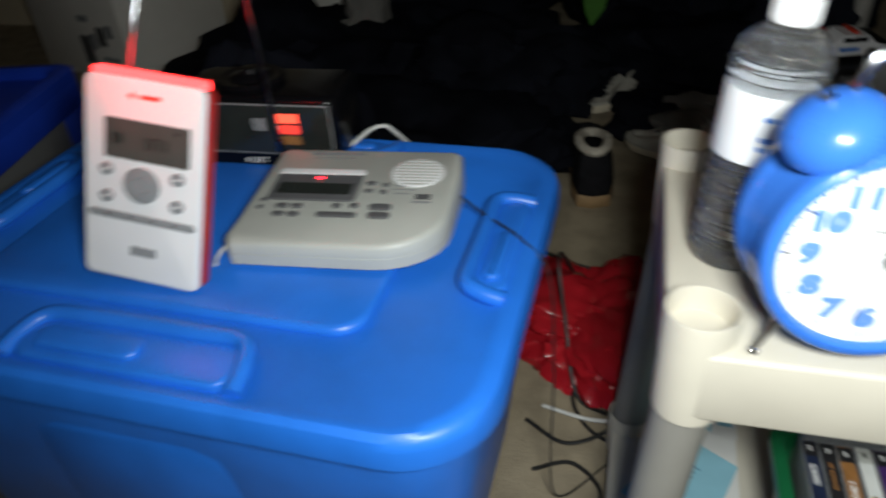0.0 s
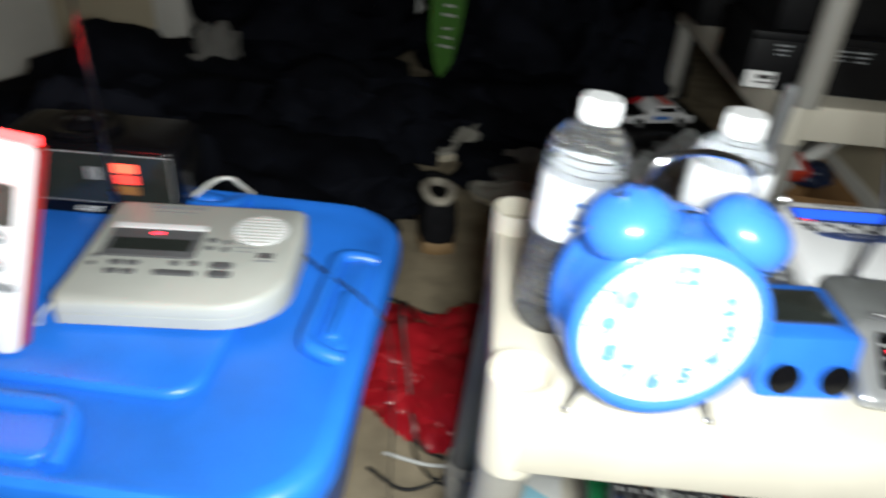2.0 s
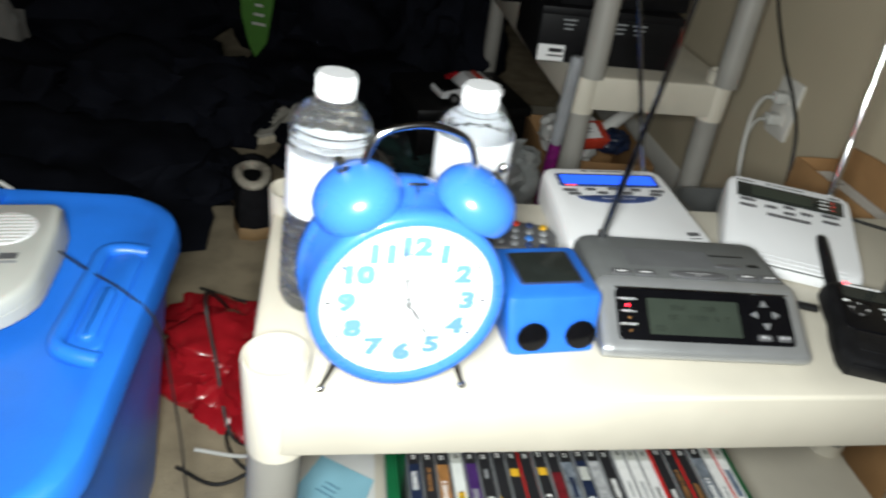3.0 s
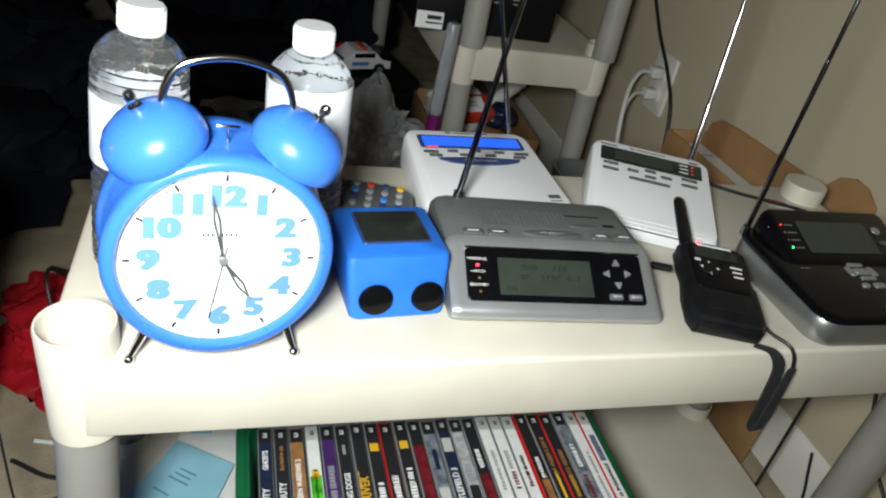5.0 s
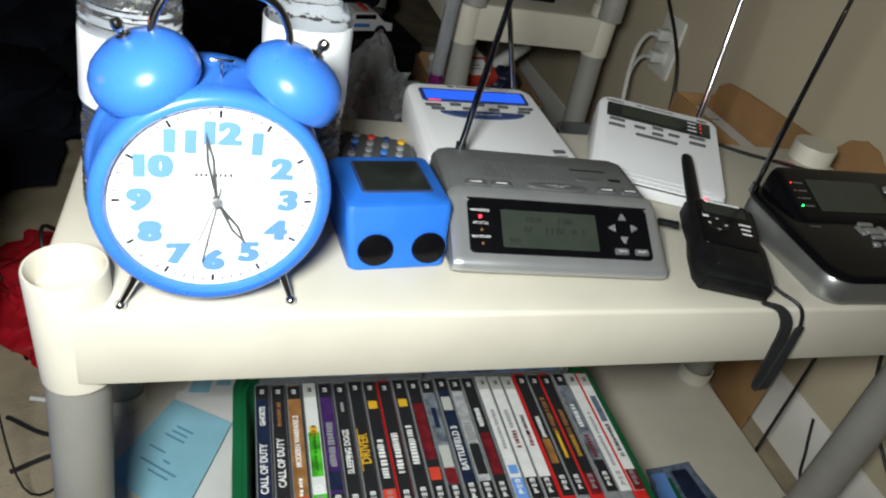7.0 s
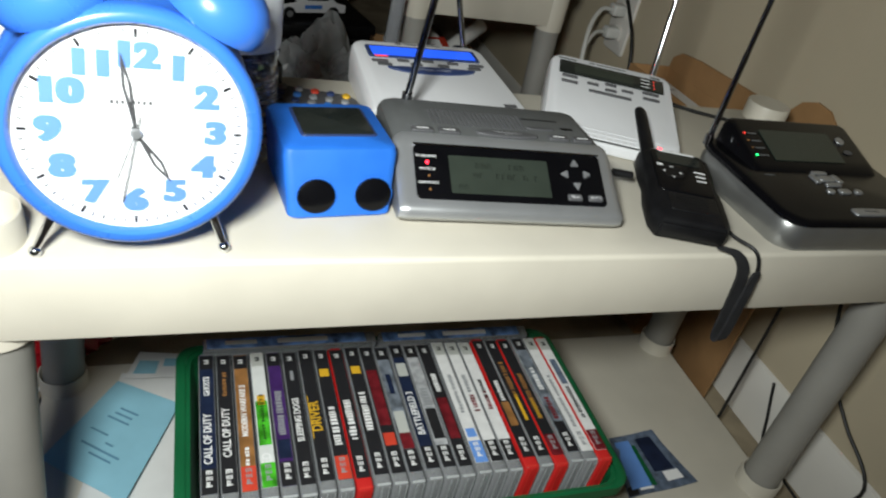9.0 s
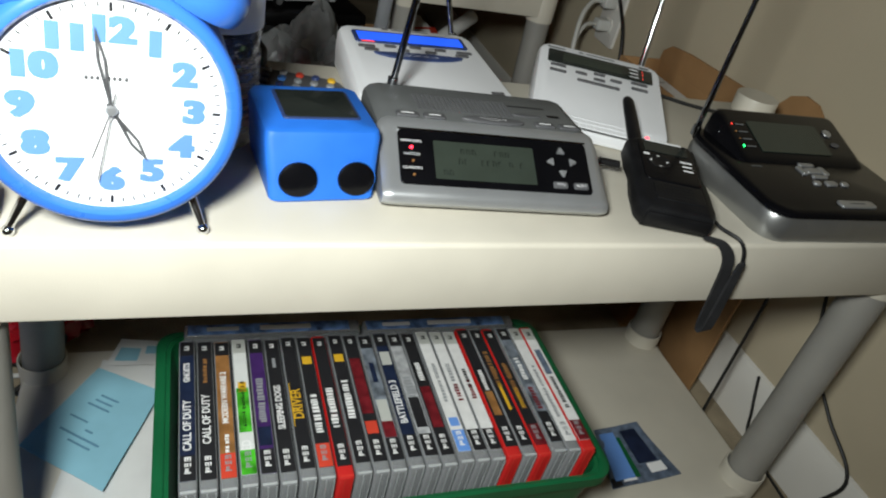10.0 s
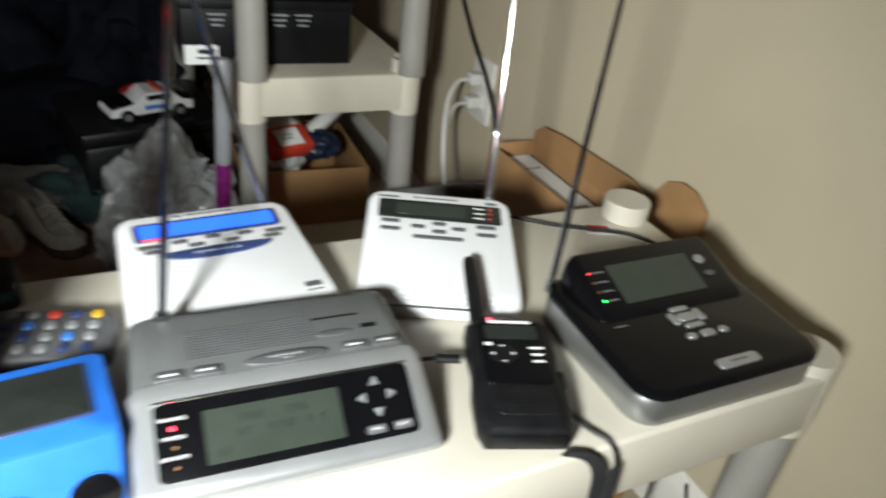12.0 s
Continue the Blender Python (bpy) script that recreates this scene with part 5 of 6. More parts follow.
for k_, (x_, mat_, tone) in enumerate(((0.245, FLATBLUE, "blue"), (0.42, FLATBLUE, "bright blue"))):
    flat_case = thing("game_case", pose(x_ + 0.012, BY + 0.0945, BZ + 0.003 - 0.002 * k_, 6, 0, 0), tone + " printed disc case lying behind the row", "game case", "disc cases in the green bin")
    part("shell", slab(rrect(0.171, 0.0145, 0.002, 3), -0.12, 0.0, 0.0014), CLEAR, flat_case)
    part("spine_sheet", B(-0.082, 0.074, -0.006, 0.006, 0.0002, 0.0008), mat_, flat_case)
    part("title_bar", bars([(0.01, 0, 0.05, 0.006), (-0.05, 0, 0.03, 0.005)], pose(0, 0, 0.0009)), PALE if k_ == 0 else SPINEPRINT, flat_case)


def sheet(name, corners, z, mat, label, category, prints=(), inkmat=None, seed=1, lift=0.003, thick=0.0006):
    """A sheet of paper with a faint curl, lying at height z; corners in order round it."""
    c = thing(name, Matrix(), label, category)
    a, b, d_, e = [Vector((x, y, 0)) for x, y in corners]
    n = 12
    bm = bmesh.new()
    P = lambda u, v: a.lerp(b, u).lerp(e.lerp(d_, u), v) + Vector((0, 0, z + 0.0015 + lift * (0.5 + noise.noise((u * 2.1 + seed, v * 2.3, seed))) * (abs(u - 0.5) + abs(v - 0.5))))
    top = [[bm.verts.new(P(i / n, j / n) + Vector((0, 0, thick))) for i in range(n + 1)] for j in range(n + 1)]
    bot = [[bm.verts.new(P(i / n, j / n)) for i in range(n + 1)] for j in range(n + 1)]
    for j in range(n):
        for i in range(n):
            bm.faces.new((top[j][i], top[j][i + 1], top[j + 1][i + 1], top[j + 1][i]))
            bm.faces.new((bot[j][i], bot[j + 1][i], bot[j + 1][i + 1], bot[j][i + 1]))
    edge = [(0, i) for i in range(n)] + [(j, n) for j in range(n)] + [(n, n - i) for i in range(n)] + [(n - j, 0) for j in range(n)]
    for (j, i), (j2, i2) in zip(edge, edge[1:] + edge[:1]):
        bm.faces.new((top[j][i], bot[j][i], bot[j2][i2], top[j2][i2]))
    part("leaf", bm, mat, c)
    for mat2, rows in prints:
        bm = bmesh.new()
        for u, v, du, dv in rows:
            q = [P(u - du / 2, v - dv / 2), P(u + du / 2, v - dv / 2), P(u + du / 2, v + dv / 2), P(u - du / 2, v + dv / 2)]
            k = 6
            lo = [bm.verts.new(P(u - du / 2 + du * s / k, v - dv / 2) + Vector((0, 0, thick + 0.0004))) for s in range(k + 1)]
            hi = [bm.verts.new(P(u - du / 2 + du * s / k, v + dv / 2) + Vector((0, 0, thick + 0.0004))) for s in range(k + 1)]
            for s in range(k):
                bm.faces.new((lo[s], lo[s + 1], hi[s + 1], hi[s]))
        part("print", bm, mat2, c)
    return c


sheet("paper_sheet", [(0.045, 0.090), (0.145, 0.075), (0.150, 0.285), (0.080, 0.292)], LZ, PAPER, "crumpled white paper under a blue slip", "paper", seed=3, lift=0.006)
sheet("paper_sheet", [(0.085, 0.275), (0.150, 0.270), (0.152, 0.312), (0.100, 0.318)], LZ + 0.012, PAPER, "white and blue printed receipt", "paper", [(BLUEPAPER, [(0.3, 0.4, 0.4, 0.5), (0.75, 0.6, 0.3, 0.3)])], seed=5)
sheet("paper_slip", [(0.012, 0.165), (0.095, 0.098), (0.147, 0.227), (0.078, 0.271)], LZ + 0.012, BLUEPAPER, "pale blue paper slip with faint print", "paper",
      [(BLUEINK, [(0.45, 0.30, 0.50, 0.022), (0.50, 0.24, 0.28, 0.02), (0.50, 0.38, 0.10, 0.02), (0.40, 0.62, 0.30, 0.02), (0.42, 0.68, 0.24, 0.02), (0.45, 0.74, 0.26, 0.02), (0.30, 0.45, 0.24, 0.018)])], seed=2)
sheet("leaflet", [(0.660, 0.030), (0.767, 0.039), (0.748, 0.125), (0.679, 0.120)], LZ, STEELBLUE, "glossy colour leaflet with blue and green pictures", "leaflet",
      [(NUMERAL, [(0.22, 0.5, 0.30, 0.8)]), (GREENBIN, [(0.40, 0.45, 0.10, 0.7)]), (NAVY, [(0.68, 0.6, 0.32, 0.6)]), (PRINT, [(0.75, 0.2, 0.25, 0.16), (0.28, 0.16, 0.2, 0.2)]), (INK, [(0.08, 0.08, 0.14, 0.14)]), (YELLOW, [(0.42, 0.7, 0.06, 0.2)])], seed=6)


# ---- behind and under the shelf ----
def carton(m, w, d, h, mat, label, category="box", flaps=(), t=0.004):
    """An open or closed carton with walls of real thickness; origin under its middle."""
    c = thing("carton", m, label, category)
    part("bottom", B(-w / 2, w / 2, -d / 2, d / 2, 0, t), mat, c)
    part("side", B(-w / 2, -w / 2 + t, -d / 2, d / 2, t, h, 0.001), mat, c)
    part("side", B(w / 2 - t, w / 2, -d / 2, d / 2, t, h, 0.001), mat, c)
    part("end", B(-w / 2 + t, w / 2 - t, -d / 2, -d / 2 + t, t, h, 0.001), mat, c)
    part("end", B(-w / 2 + t, w / 2 - t, d / 2 - t, d / 2, t, h, 0.001), mat, c)
    return c


def open_carton():
    c = carton(pose(0.916, 0.500, 0.0, 0, 0, 1), 0.086, 0.27, 0.378, KRAFT, "open brown cardboard box squeezed against the wall")
    flap = [(-0.135, 0.0), (0.135, 0.0), (0.130, 0.020), (0.110, 0.034), (0.06, 0.040), (-0.10, 0.046), (-0.130, 0.040)]
    bm = bmesh.new()
    loft(bm, [[(x, y, 0) for x, y in flap], [(x, y, 0.004) for x, y in flap]])
    part("flap", bm, KRAFT, c, at=Matrix.Translation((0.037, 0, 0.376)) @ Matrix.Rotation(radians(90), 4, "Z") @ Matrix.Rotation(radians(84), 4, "X"))
    ear = [(-0.052, -0.10), (0.052, -0.10), (0.052, -0.01), (0.045, 0.02), (0.028, 0.042), (0.005, 0.052), (-0.02, 0.050), (-0.044, 0.034)]
    bm = bmesh.new()
    loft(bm, [[(x, y, 0) for x, y in ear], [(x, y, 0.004) for x, y in ear]])
    part("loose_flap", bm, KRAFT, c, at=Matrix.Translation((0.038, -0.190, 0.405)) @ Matrix.Rotation(radians(90), 4, "Z") @ Matrix.Rotation(radians(88), 4, "X"))
    part("packing_slip", B(-0.030, 0.022, -0.118, 0.118, 0.358, 0.360), PAPER, c, "white packing slip")
    part("slip_print", bars([(0.0, -0.06, 0.022, 0.012), (-0.005, -0.085, 0.016, 0.006), (0.0, 0.07, 0.03, 0.004)], pose(0, 0, 0.3602)), MIDGREY, c)


open_carton()
kraft_board = bmesh.new()
box(kraft_board, -0.085, 0.085, -0.002, 0.002, 0, 0.30, 0.0008)
solo("cardboard_panel", kraft_board, KRAFT, pose(0.918, 0.285, 0.001, 0, 0, 80), "brown cardboard panel standing behind the shelf post", "cardboard")


def outlet():
    c = thing("wall_outlet", pose(WX, 0.845, 0.385), "white wall outlet with plugged-in white adapters", "outlet")
    up = Matrix.Rotation(radians(-90), 4, "Z") @ Matrix.Rotation(radians(90), 4, "X")
    part("plate", slab(rrect(0.075, 0.118, 0.006, 4), 0.0, 0.006, 0.002), TRIM, c, at=up)
    for z in (0.022, -0.022):
        part("socket", slab(rrect(0.034, 0.030, 0.010, 4, 0, z), 0.005, 0.0075, 0.001), TRIM, c, at=up)
        part("plug", slab(rrect(0.026, 0.022, 0.006, 4, 0, z), 0.0075, 0.034, 0.004), WHITECABLE, c, at=up)


outlet()
cord("white_lead", [(0.936, 0.845, 0.407), (0.905, 0.835, 0.405), (0.872, 0.80, 0.37), (0.850, 0.74, 0.28), (0.845, 0.66, 0.16), (0.85, 0.6, 0.02)], 0.0042, WHITECABLE, "white lead curving down from the outlet")
cord("white_lead", [(0.936, 0.845, 0.363), (0.900, 0.825, 0.362), (0.866, 0.785, 0.33), (0.842, 0.71, 0.25), (0.83, 0.62, 0.12), (0.83, 0.56, 0.02)], 0.0038, WHITECABLE, "second white lead curving down from the outlet")
cord("black_lead", [(0.955, 1.05, 0.80), (0.955, 1.00, 0.60), (0.950, 0.90, 0.49), (0.944, 0.80, 0.42), (0.938, 0.74, 0.36), (0.93, 0.70, 0.25), (0.92, 0.66, 0.05)], 0.0034, CABLE, "black lead hanging along the wall")
cord("thin_string", [(0.93, 1.02, 0.80), (0.925, 1.0, 0.60), (0.915, 0.98, 0.45), (0.91, 0.97, 0.40)], 0.0014, WHITECABLE, "thin pale string hanging by the shelf post")
cord("black_lead", [(0.610, 0.335, SZ + 0.012), (0.655, 0.322, SZ + 0.010), (0.700, 0.315, SZ + 0.005), (0.745, 0.285, SZ + 0.004), (0.790, 0.262, SZ + 0.004), (0.825, 0.240, SZ + 0.004), (0.845, 0.200, SZ + 0.004), (0.852, 0.165, SZ + 0.004), (0.866, 0.150, SZ - 0.004), (0.872, 0.145, SZ - 0.10), (0.875, 0.14, 0.02)], 0.0022, CABLE, "black lead lying across the shelf")
cord("black_lead", [(0.952, 0.150, 0.34), (0.950, 0.124, 0.255), (0.948, 0.088, 0.19), (0.945, 0.030, 0.146), (0.945, -0.035, 0.10), (0.93, -0.03, 0.006), (0.90, -0.2, 0.006)], 0.0024, CABLE, "black lead hanging down the wall beside the shelf")
cord("black_lead", [(0.948, 0.145, 0.10), (0.946, 0.125, 0.055), (0.944, 0.10, 0.01), (0.94, 0.03, 0.006), (0.92, -0.15, 0.006)], 0.0022, CABLE, "black lead running along the baseboard")
cord("black_lead", [(0.458, 0.225, SZ + 0.018), (0.468, 0.205, SZ + 0.012), (0.478, 0.185, SZ + 0.004), (0.482, 0.165, SZ + 0.003)], 0.0018, CABLE, "short black lead by the white radio")
plug = thing("charging_plug", Matrix.Translation((0.028, 0.004, 0)), "small black charging plug and lead", "cable")
part("plug_body", tube([(0.515, 0.098, SZ + 0.016), (0.498, 0.104, SZ + 0.016)], 0.0052, 10, flat=0.7), BLACK, plug)
part("lead", tube(smooth_path([(0.498, 0.104, SZ + 0.016), (0.490, 0.108, SZ + 0.014), (0.478, 0.120, SZ + 0.008), (0.470, 0.19, SZ + 0.004)], 6), 0.0018, 8), CABLE, plug)
sheet("paper_tag", [(0.779, 0.261), (0.811, 0.251), (0.817, 0.270), (0.787, 0.281)], SZ - 0.001, PAPER, "small torn red and white tag", "tag", [(PINKRED, [(0.45, 0.5, 0.8, 0.75)]), (PRINT, [(0.35, 0.5, 0.16, 0.4), (0.6, 0.5, 0.12, 0.4)])], seed=9, lift=0.001)


def remote(m):
    c = thing("remote_control", m, "dark grey remote control with many coloured buttons", "remote control")
    part("body", slab(rrect(0.058, 0.15, 0.018, 6, 0, 0), 0, 0.020, 0.006), DIMGREY, c)
    rng = random.Random(3)
    for j in range(9):
        for i in range(4):
            x, y = -0.0195 + i * 0.013, -0.060 + j * 0.0145
            mat = (YELLOW if (i, j) == (3, 0) else PINKRED if (i, j) == (3, 2) else rng.choice((MIDGREY, BLUEDARK, LABELBLUE, BLUEDARK, MIDGREY)))
            part("button", slab(oval(0.0095, 0.0075, 14, x, y), 0.019, 0.0222, 0.0012), mat, c)
    part("ring_pad", lathe([(0.011, 0.0205), (0.011, 0.0230), (0.007, 0.0235), (0.006, 0.022), (0, 0.0225)], 24, pose(0, 0.02, 0)), LABELBLUE, c)


remote(pose(0.236, 0.222, SZ, 0, 0, 76))
puck = thing("charger_puck", pose(0.215, 0.292, SZ, 0, 0, 10), "small black adapter with a dim screen", "adapter")
part("body", slab(rrect(0.06, 0.04, 0.008, 4), 0, 0.026, 0.005), BLACK, puck)
part("screen", B(0.008, 0.024, -0.0206, -0.0195, 0.010, 0.018), TEALCLOTH, puck)


def packed_box(m, w, d, h, label, tag=True):
    c = thing("product_box", m, label, "box", "dark boxes on the shelf")
    part("box_body", B(-w / 2, w / 2, -d / 2, d / 2, 0, h, 0.002), BOXBLACK, c)
    part("lid_edge", B(-w / 2 - 0.0015, w / 2 + 0.0015, -d / 2 - 0.0015, d / 2 + 0.0015, h - 0.012, h + 0.002, 0.001), BOXBLACK, c)
    f = Matrix.Translation((0, -d / 2 - 0.0006, 0)) @ Matrix.Rotation(radians(90), 4, "X")
    for k, x in enumerate((-0.3, -0.08, 0.06, 0.2)):
        for r in range(3):
            part("print_line", bars([(w * x, h * 0.80 - r * 0.008, 0.026 - 0.005 * r, 0.003)], f), MIDGREY, c)
    if tag:
        part("white_tag", bars([(-w / 2 + 0.028, 0.017, 0.050, 0.030)], f @ pose(0, 0, 0.0003)), PRINT, c, "white barcode label")
        part("tag_print", bars([(-w / 2 + 0.036, 0.022, 0.026, 0.007), (-w / 2 + 0.036, 0.012, 0.03, 0.003)], f @ pose(0, 0, 0.0006)), INK, c)


BOXBLACK = material("black_printed_card", (0.006, 0.006, 0.007), 0.5, scale=30, vary=0.3, bump=0.03, ior=1.25)
packed_box(pose(0.582, 0.965, 0.436, 0, 0, -2), 0.265, 0.20, 0.098, "black printed cardboard box with white barcode label")
packed_box(pose(0.600, 1.01, 0.537, 0, 0, 3), 0.25, 0.24, 0.10, "black cardboard box stacked on another", False)
packed_box(pose(0.610, 1.42, 0.436, 0, 0, 4), 0.30, 0.22, 0.17, "dark cardboard box farther along the shelf", False)

gb = thing("plastic_bag", pose(0.412, 1.0, 0.0), "translucent grey crumpled plastic bag", "bag")
part("bag_body", crumple((0.115, 0.10, 0.150), 4.2, rough=0.45, sub=5), GREYBAG, gb)
part("bag_handle", crumple((0.03, 0.02, 0.05), 6.4, rough=0.6), GREYBAG, gb, at=pose(0.02, -0.03, 0.17, 20, 30, 0))


def toy_car(m):
    """A black and white toy patrol car; local x runs to its front."""
    c = thing("toy_car", m, "black and white toy patrol car", "toy car")
    prof = [(-0.10, 0.016), (-0.10, 0.040), (-0.070, 0.047), (-0.050, 0.066), (0.010, 0.068), (0.038, 0.047), (0.095, 0.038), (0.102, 0.026), (0.100, 0.016)]
    bm = bmesh.new()
    loft(bm, [[(x, y, 0.03 + (z - 0.03) * k) for x, z in prof] for y, k in ((-0.042, 0.86), (-0.038, 1.0), (0.038, 1.0), (0.042, 0.86))])
    part("body", bm, WHITE, c)
    part("bonnet", B(0.040, 0.098, -0.040, 0.040, 0.034, 0.0465, 0.003, at=Matrix()), GLOSS, c)
    part("boot", B(-0.101, -0.072, -0.041, 0.041, 0.030, 0.0475, 0.003), GLOSS, c)
    for y in (-0.0425, 0.0395):
        part("side_window", B(-0.048, 0.014, y, y + 0.003, 0.050, 0.063, 0.001), GLOSS, c)
        part("door_print", B(-0.030, 0.020, y, y + 0.0032, 0.028, 0.038), LABELBLUE, c)
    part("roof_light", B(-0.028, -0.016, -0.030, 0.030, 0.067, 0.075, 0.002), PINKRED, c)
    for x in (-0.064, 0.064):
        for y in (-0.043, 0.043):
            w = part("wheel", lathe([(0, -0.006), (0.016, -0.006), (0.017, 0), (0.016, 0.006), (0, 0.006)], 20, Matrix.Translation((x, y, 0.017)) @ Matrix.Rotation(radians(90), 4, "X")), BLACK, c)
            part("rim", lathe([(0, -0.007), (0.009, -0.007), (0.009, 0.007), (0, 0.007)], 16, Matrix.Translation((x, y, 0.017)) @ Matrix.Rotation(radians(90), 4, "X")), SILVER, w)


sc = thing("storage_case", pose(0.405, 1.35, 0, 0, 0, 12), "black plastic case standing on the carpet", "case")
part("tub", B(-0.15, 0.15, -0.13, 0.13, 0, 0.165, 0.012), BLACK, sc)
part("lid", B(-0.153, 0.153, -0.133, 0.133, 0.166, 0.195, 0.008), BLACK, sc)
part("catch", B(-0.02, 0.02, -0.138, -0.130, 0.145, 0.180, 0.003), GREY, sc)
toy_car(pose(0.415, 1.29, 0.195, 0, 0, 196) @ Matrix.Scale(0.85, 4))
heap("red_cloth", (0.030, 0.025, 0.02), 7.7, REDBAG, pose(0.40, 1.38, 0.195), "crumpled bright red scrap", "cloth")
tube_ = thing("glitter_tube", pose(0.468, 0.75, 0.0, 0, 2, 0), "clear tube with purple liquid at its foot", "tube")
part("clear_tube", lathe([(0, 0.325), (0.011, 0.325), (0.0115, 0.33), (0.0115, 0.48), (0.009, 0.485), (0, 0.485)], 20), material("clear_tube_plastic", (0.5, 0.52, 0.55), 0.15, clear=0.6, bump=0), tube_)
part("purple_fill", lathe([(0, 0), (0.0118, 0), (0.0118, 0.325), (0, 0.325)], 20), material("purple_liquid", (0.16, 0.01, 0.12), 0.3, vary=0.4, scale=90, bump=0), tube_)

# on the rear unit's lower deck
rb = thing("red_box", pose(0.650, 1.05, 0.205, 25, 0, 14), "small red box with a white label", "box")
part("box_body", B(-0.045, 0.045, -0.03, 0.03, 0, 0.03, 0.002), PINKRED, rb)
part("white_label", B(-0.026, 0.026, -0.022, 0.022, 0.0301, 0.0309), PRINT, rb)
part("label_print", bars([(0.0, 0.005, 0.02, 0.003), (-0.004, -0.004, 0.026, 0.003)], pose(0, 0, 0.031)), MIDGREY, rb)
carton(pose(0.690, 1.13, LZ + 0.001, 0, 0, -3), 0.255, 0.26, 0.125, KRAFT, "shallow brown cardboard tray on the lower deck")
heap("crumpled_paper", (0.07, 0.08, 0.06), 2.9, PAPER, pose(0.650, 1.14, LZ + 0.085), "crumpled white paper lying in the tray", "paper", rough=0.45)
roll_ = thing("paper_roll", pose(0.735, 1.12, 0.215, 0, 66, 30), "white paper roll lying across the tray", "paper")
part("sheet", lathe([(0.014, -0.09), (0.016, -0.09), (0.016, 0.09), (0.014, 0.09), (0.014, -0.09)], 24), PAPER, roll_)
heap("dark_scrap", (0.04, 0.035, 0.03), 5.5, NAVY, pose(0.722, 1.06, 0.180), "small dark blue crumpled wrapper", "wrapper")
solo("grey_bin", loft(bmesh.new(), [[(x, y, z) for x, y in rrect(0.22 * k, 0.18 * k, 0.03, 5)] for k, z in ((0.85, 0), (1, 0.27), (1.03, 0.28), (0.97, 0.28), (0.84, 0.01))]), GREY, pose(0.80, 0.60, 0.0), "grey plastic waste bin behind the shelf", "bin")

# ---- on the floor ----
red = thing("shopping_bag", pose(-0.040, 0.50, 0.0, 0, 0, 12), "glossy red plastic shopping bag with white print", "bag")
part("bag_body", crumple((0.12, 0.15, 0.055), 1.3, rough=0.5, sub=5), REDBAG, red)
for dx, dy, w_ in ((-0.03, -0.165, 0.07), (0.04, -0.155, 0.04), (0.0, -0.150, 0.05)):
    part("bag_print", bars([(dx + w_ * (k / 6 - 0.5), 0.050 - 0.03 * (dx == 0.0) + 0.002 * (k % 2), w_ / 8, 0.013) for k in range(6)], Matrix.Translation((0, dy + 0.055, 0.0)) @ Matrix.Rotation(radians(40), 4, "X")), PRINT, red)
for k_, pts_ in enumerate((
        [(-0.12, 0.30, 0.01), (-0.06, 0.27, 0.008), (0.0, 0.30, 0.02), (0.03, 0.36, 0.03), (-0.02, 0.40, 0.012), (-0.06, 0.36, 0.01), (-0.03, 0.30, 0.006), (0.04, 0.27, 0.006)],
        [(-0.10, 0.22, 0.006), (-0.05, 0.24, 0.006), (-0.01, 0.20, 0.006), (-0.03, 0.14, 0.006), (-0.07, 0.12, 0.006), (-0.09, 0.05, 0.006), (-0.08, -0.06, 0.006), (-0.05, -0.2, 0.006)],
        [(-0.07, 0.62, 0.01), (-0.10, 0.50, 0.16), (-0.08, 0.43, 0.08), (-0.055, 0.36, 0.01), (-0.01, 0.33, 0.01)],
        [(-0.15, 0.70, 0.02), (-0.05, 0.66, 0.02), (0.05, 0.68, 0.03), (0.09, 0.60, 0.02)])):
    cord("floor_cable", pts_, 0.0028, CABLE, "black cable tangled on the carpet", group="floor cables")
cord("floor_cable", [(-0.10, 0.33, 0.01), (-0.04, 0.315, 0.012), (0.0, 0.318, 0.01)], 0.003, WHITECABLE, "white cable end on the carpet", group="floor cables")


SLIPPER = material("black_suede", (0.010, 0.010, 0.012), 0.9, scale=60, vary=0.4, bump=0.3, fine=900, ior=1.2)
TANSOLE = material("tan_rubber", (0.30, 0.19, 0.09), 0.7, scale=40, vary=0.2, bump=0.1)
FLEECE = material("cream_fleece", (0.50, 0.46, 0.38), 0.95, scale=120, vary=0.3, bump=0.8, fine=500)


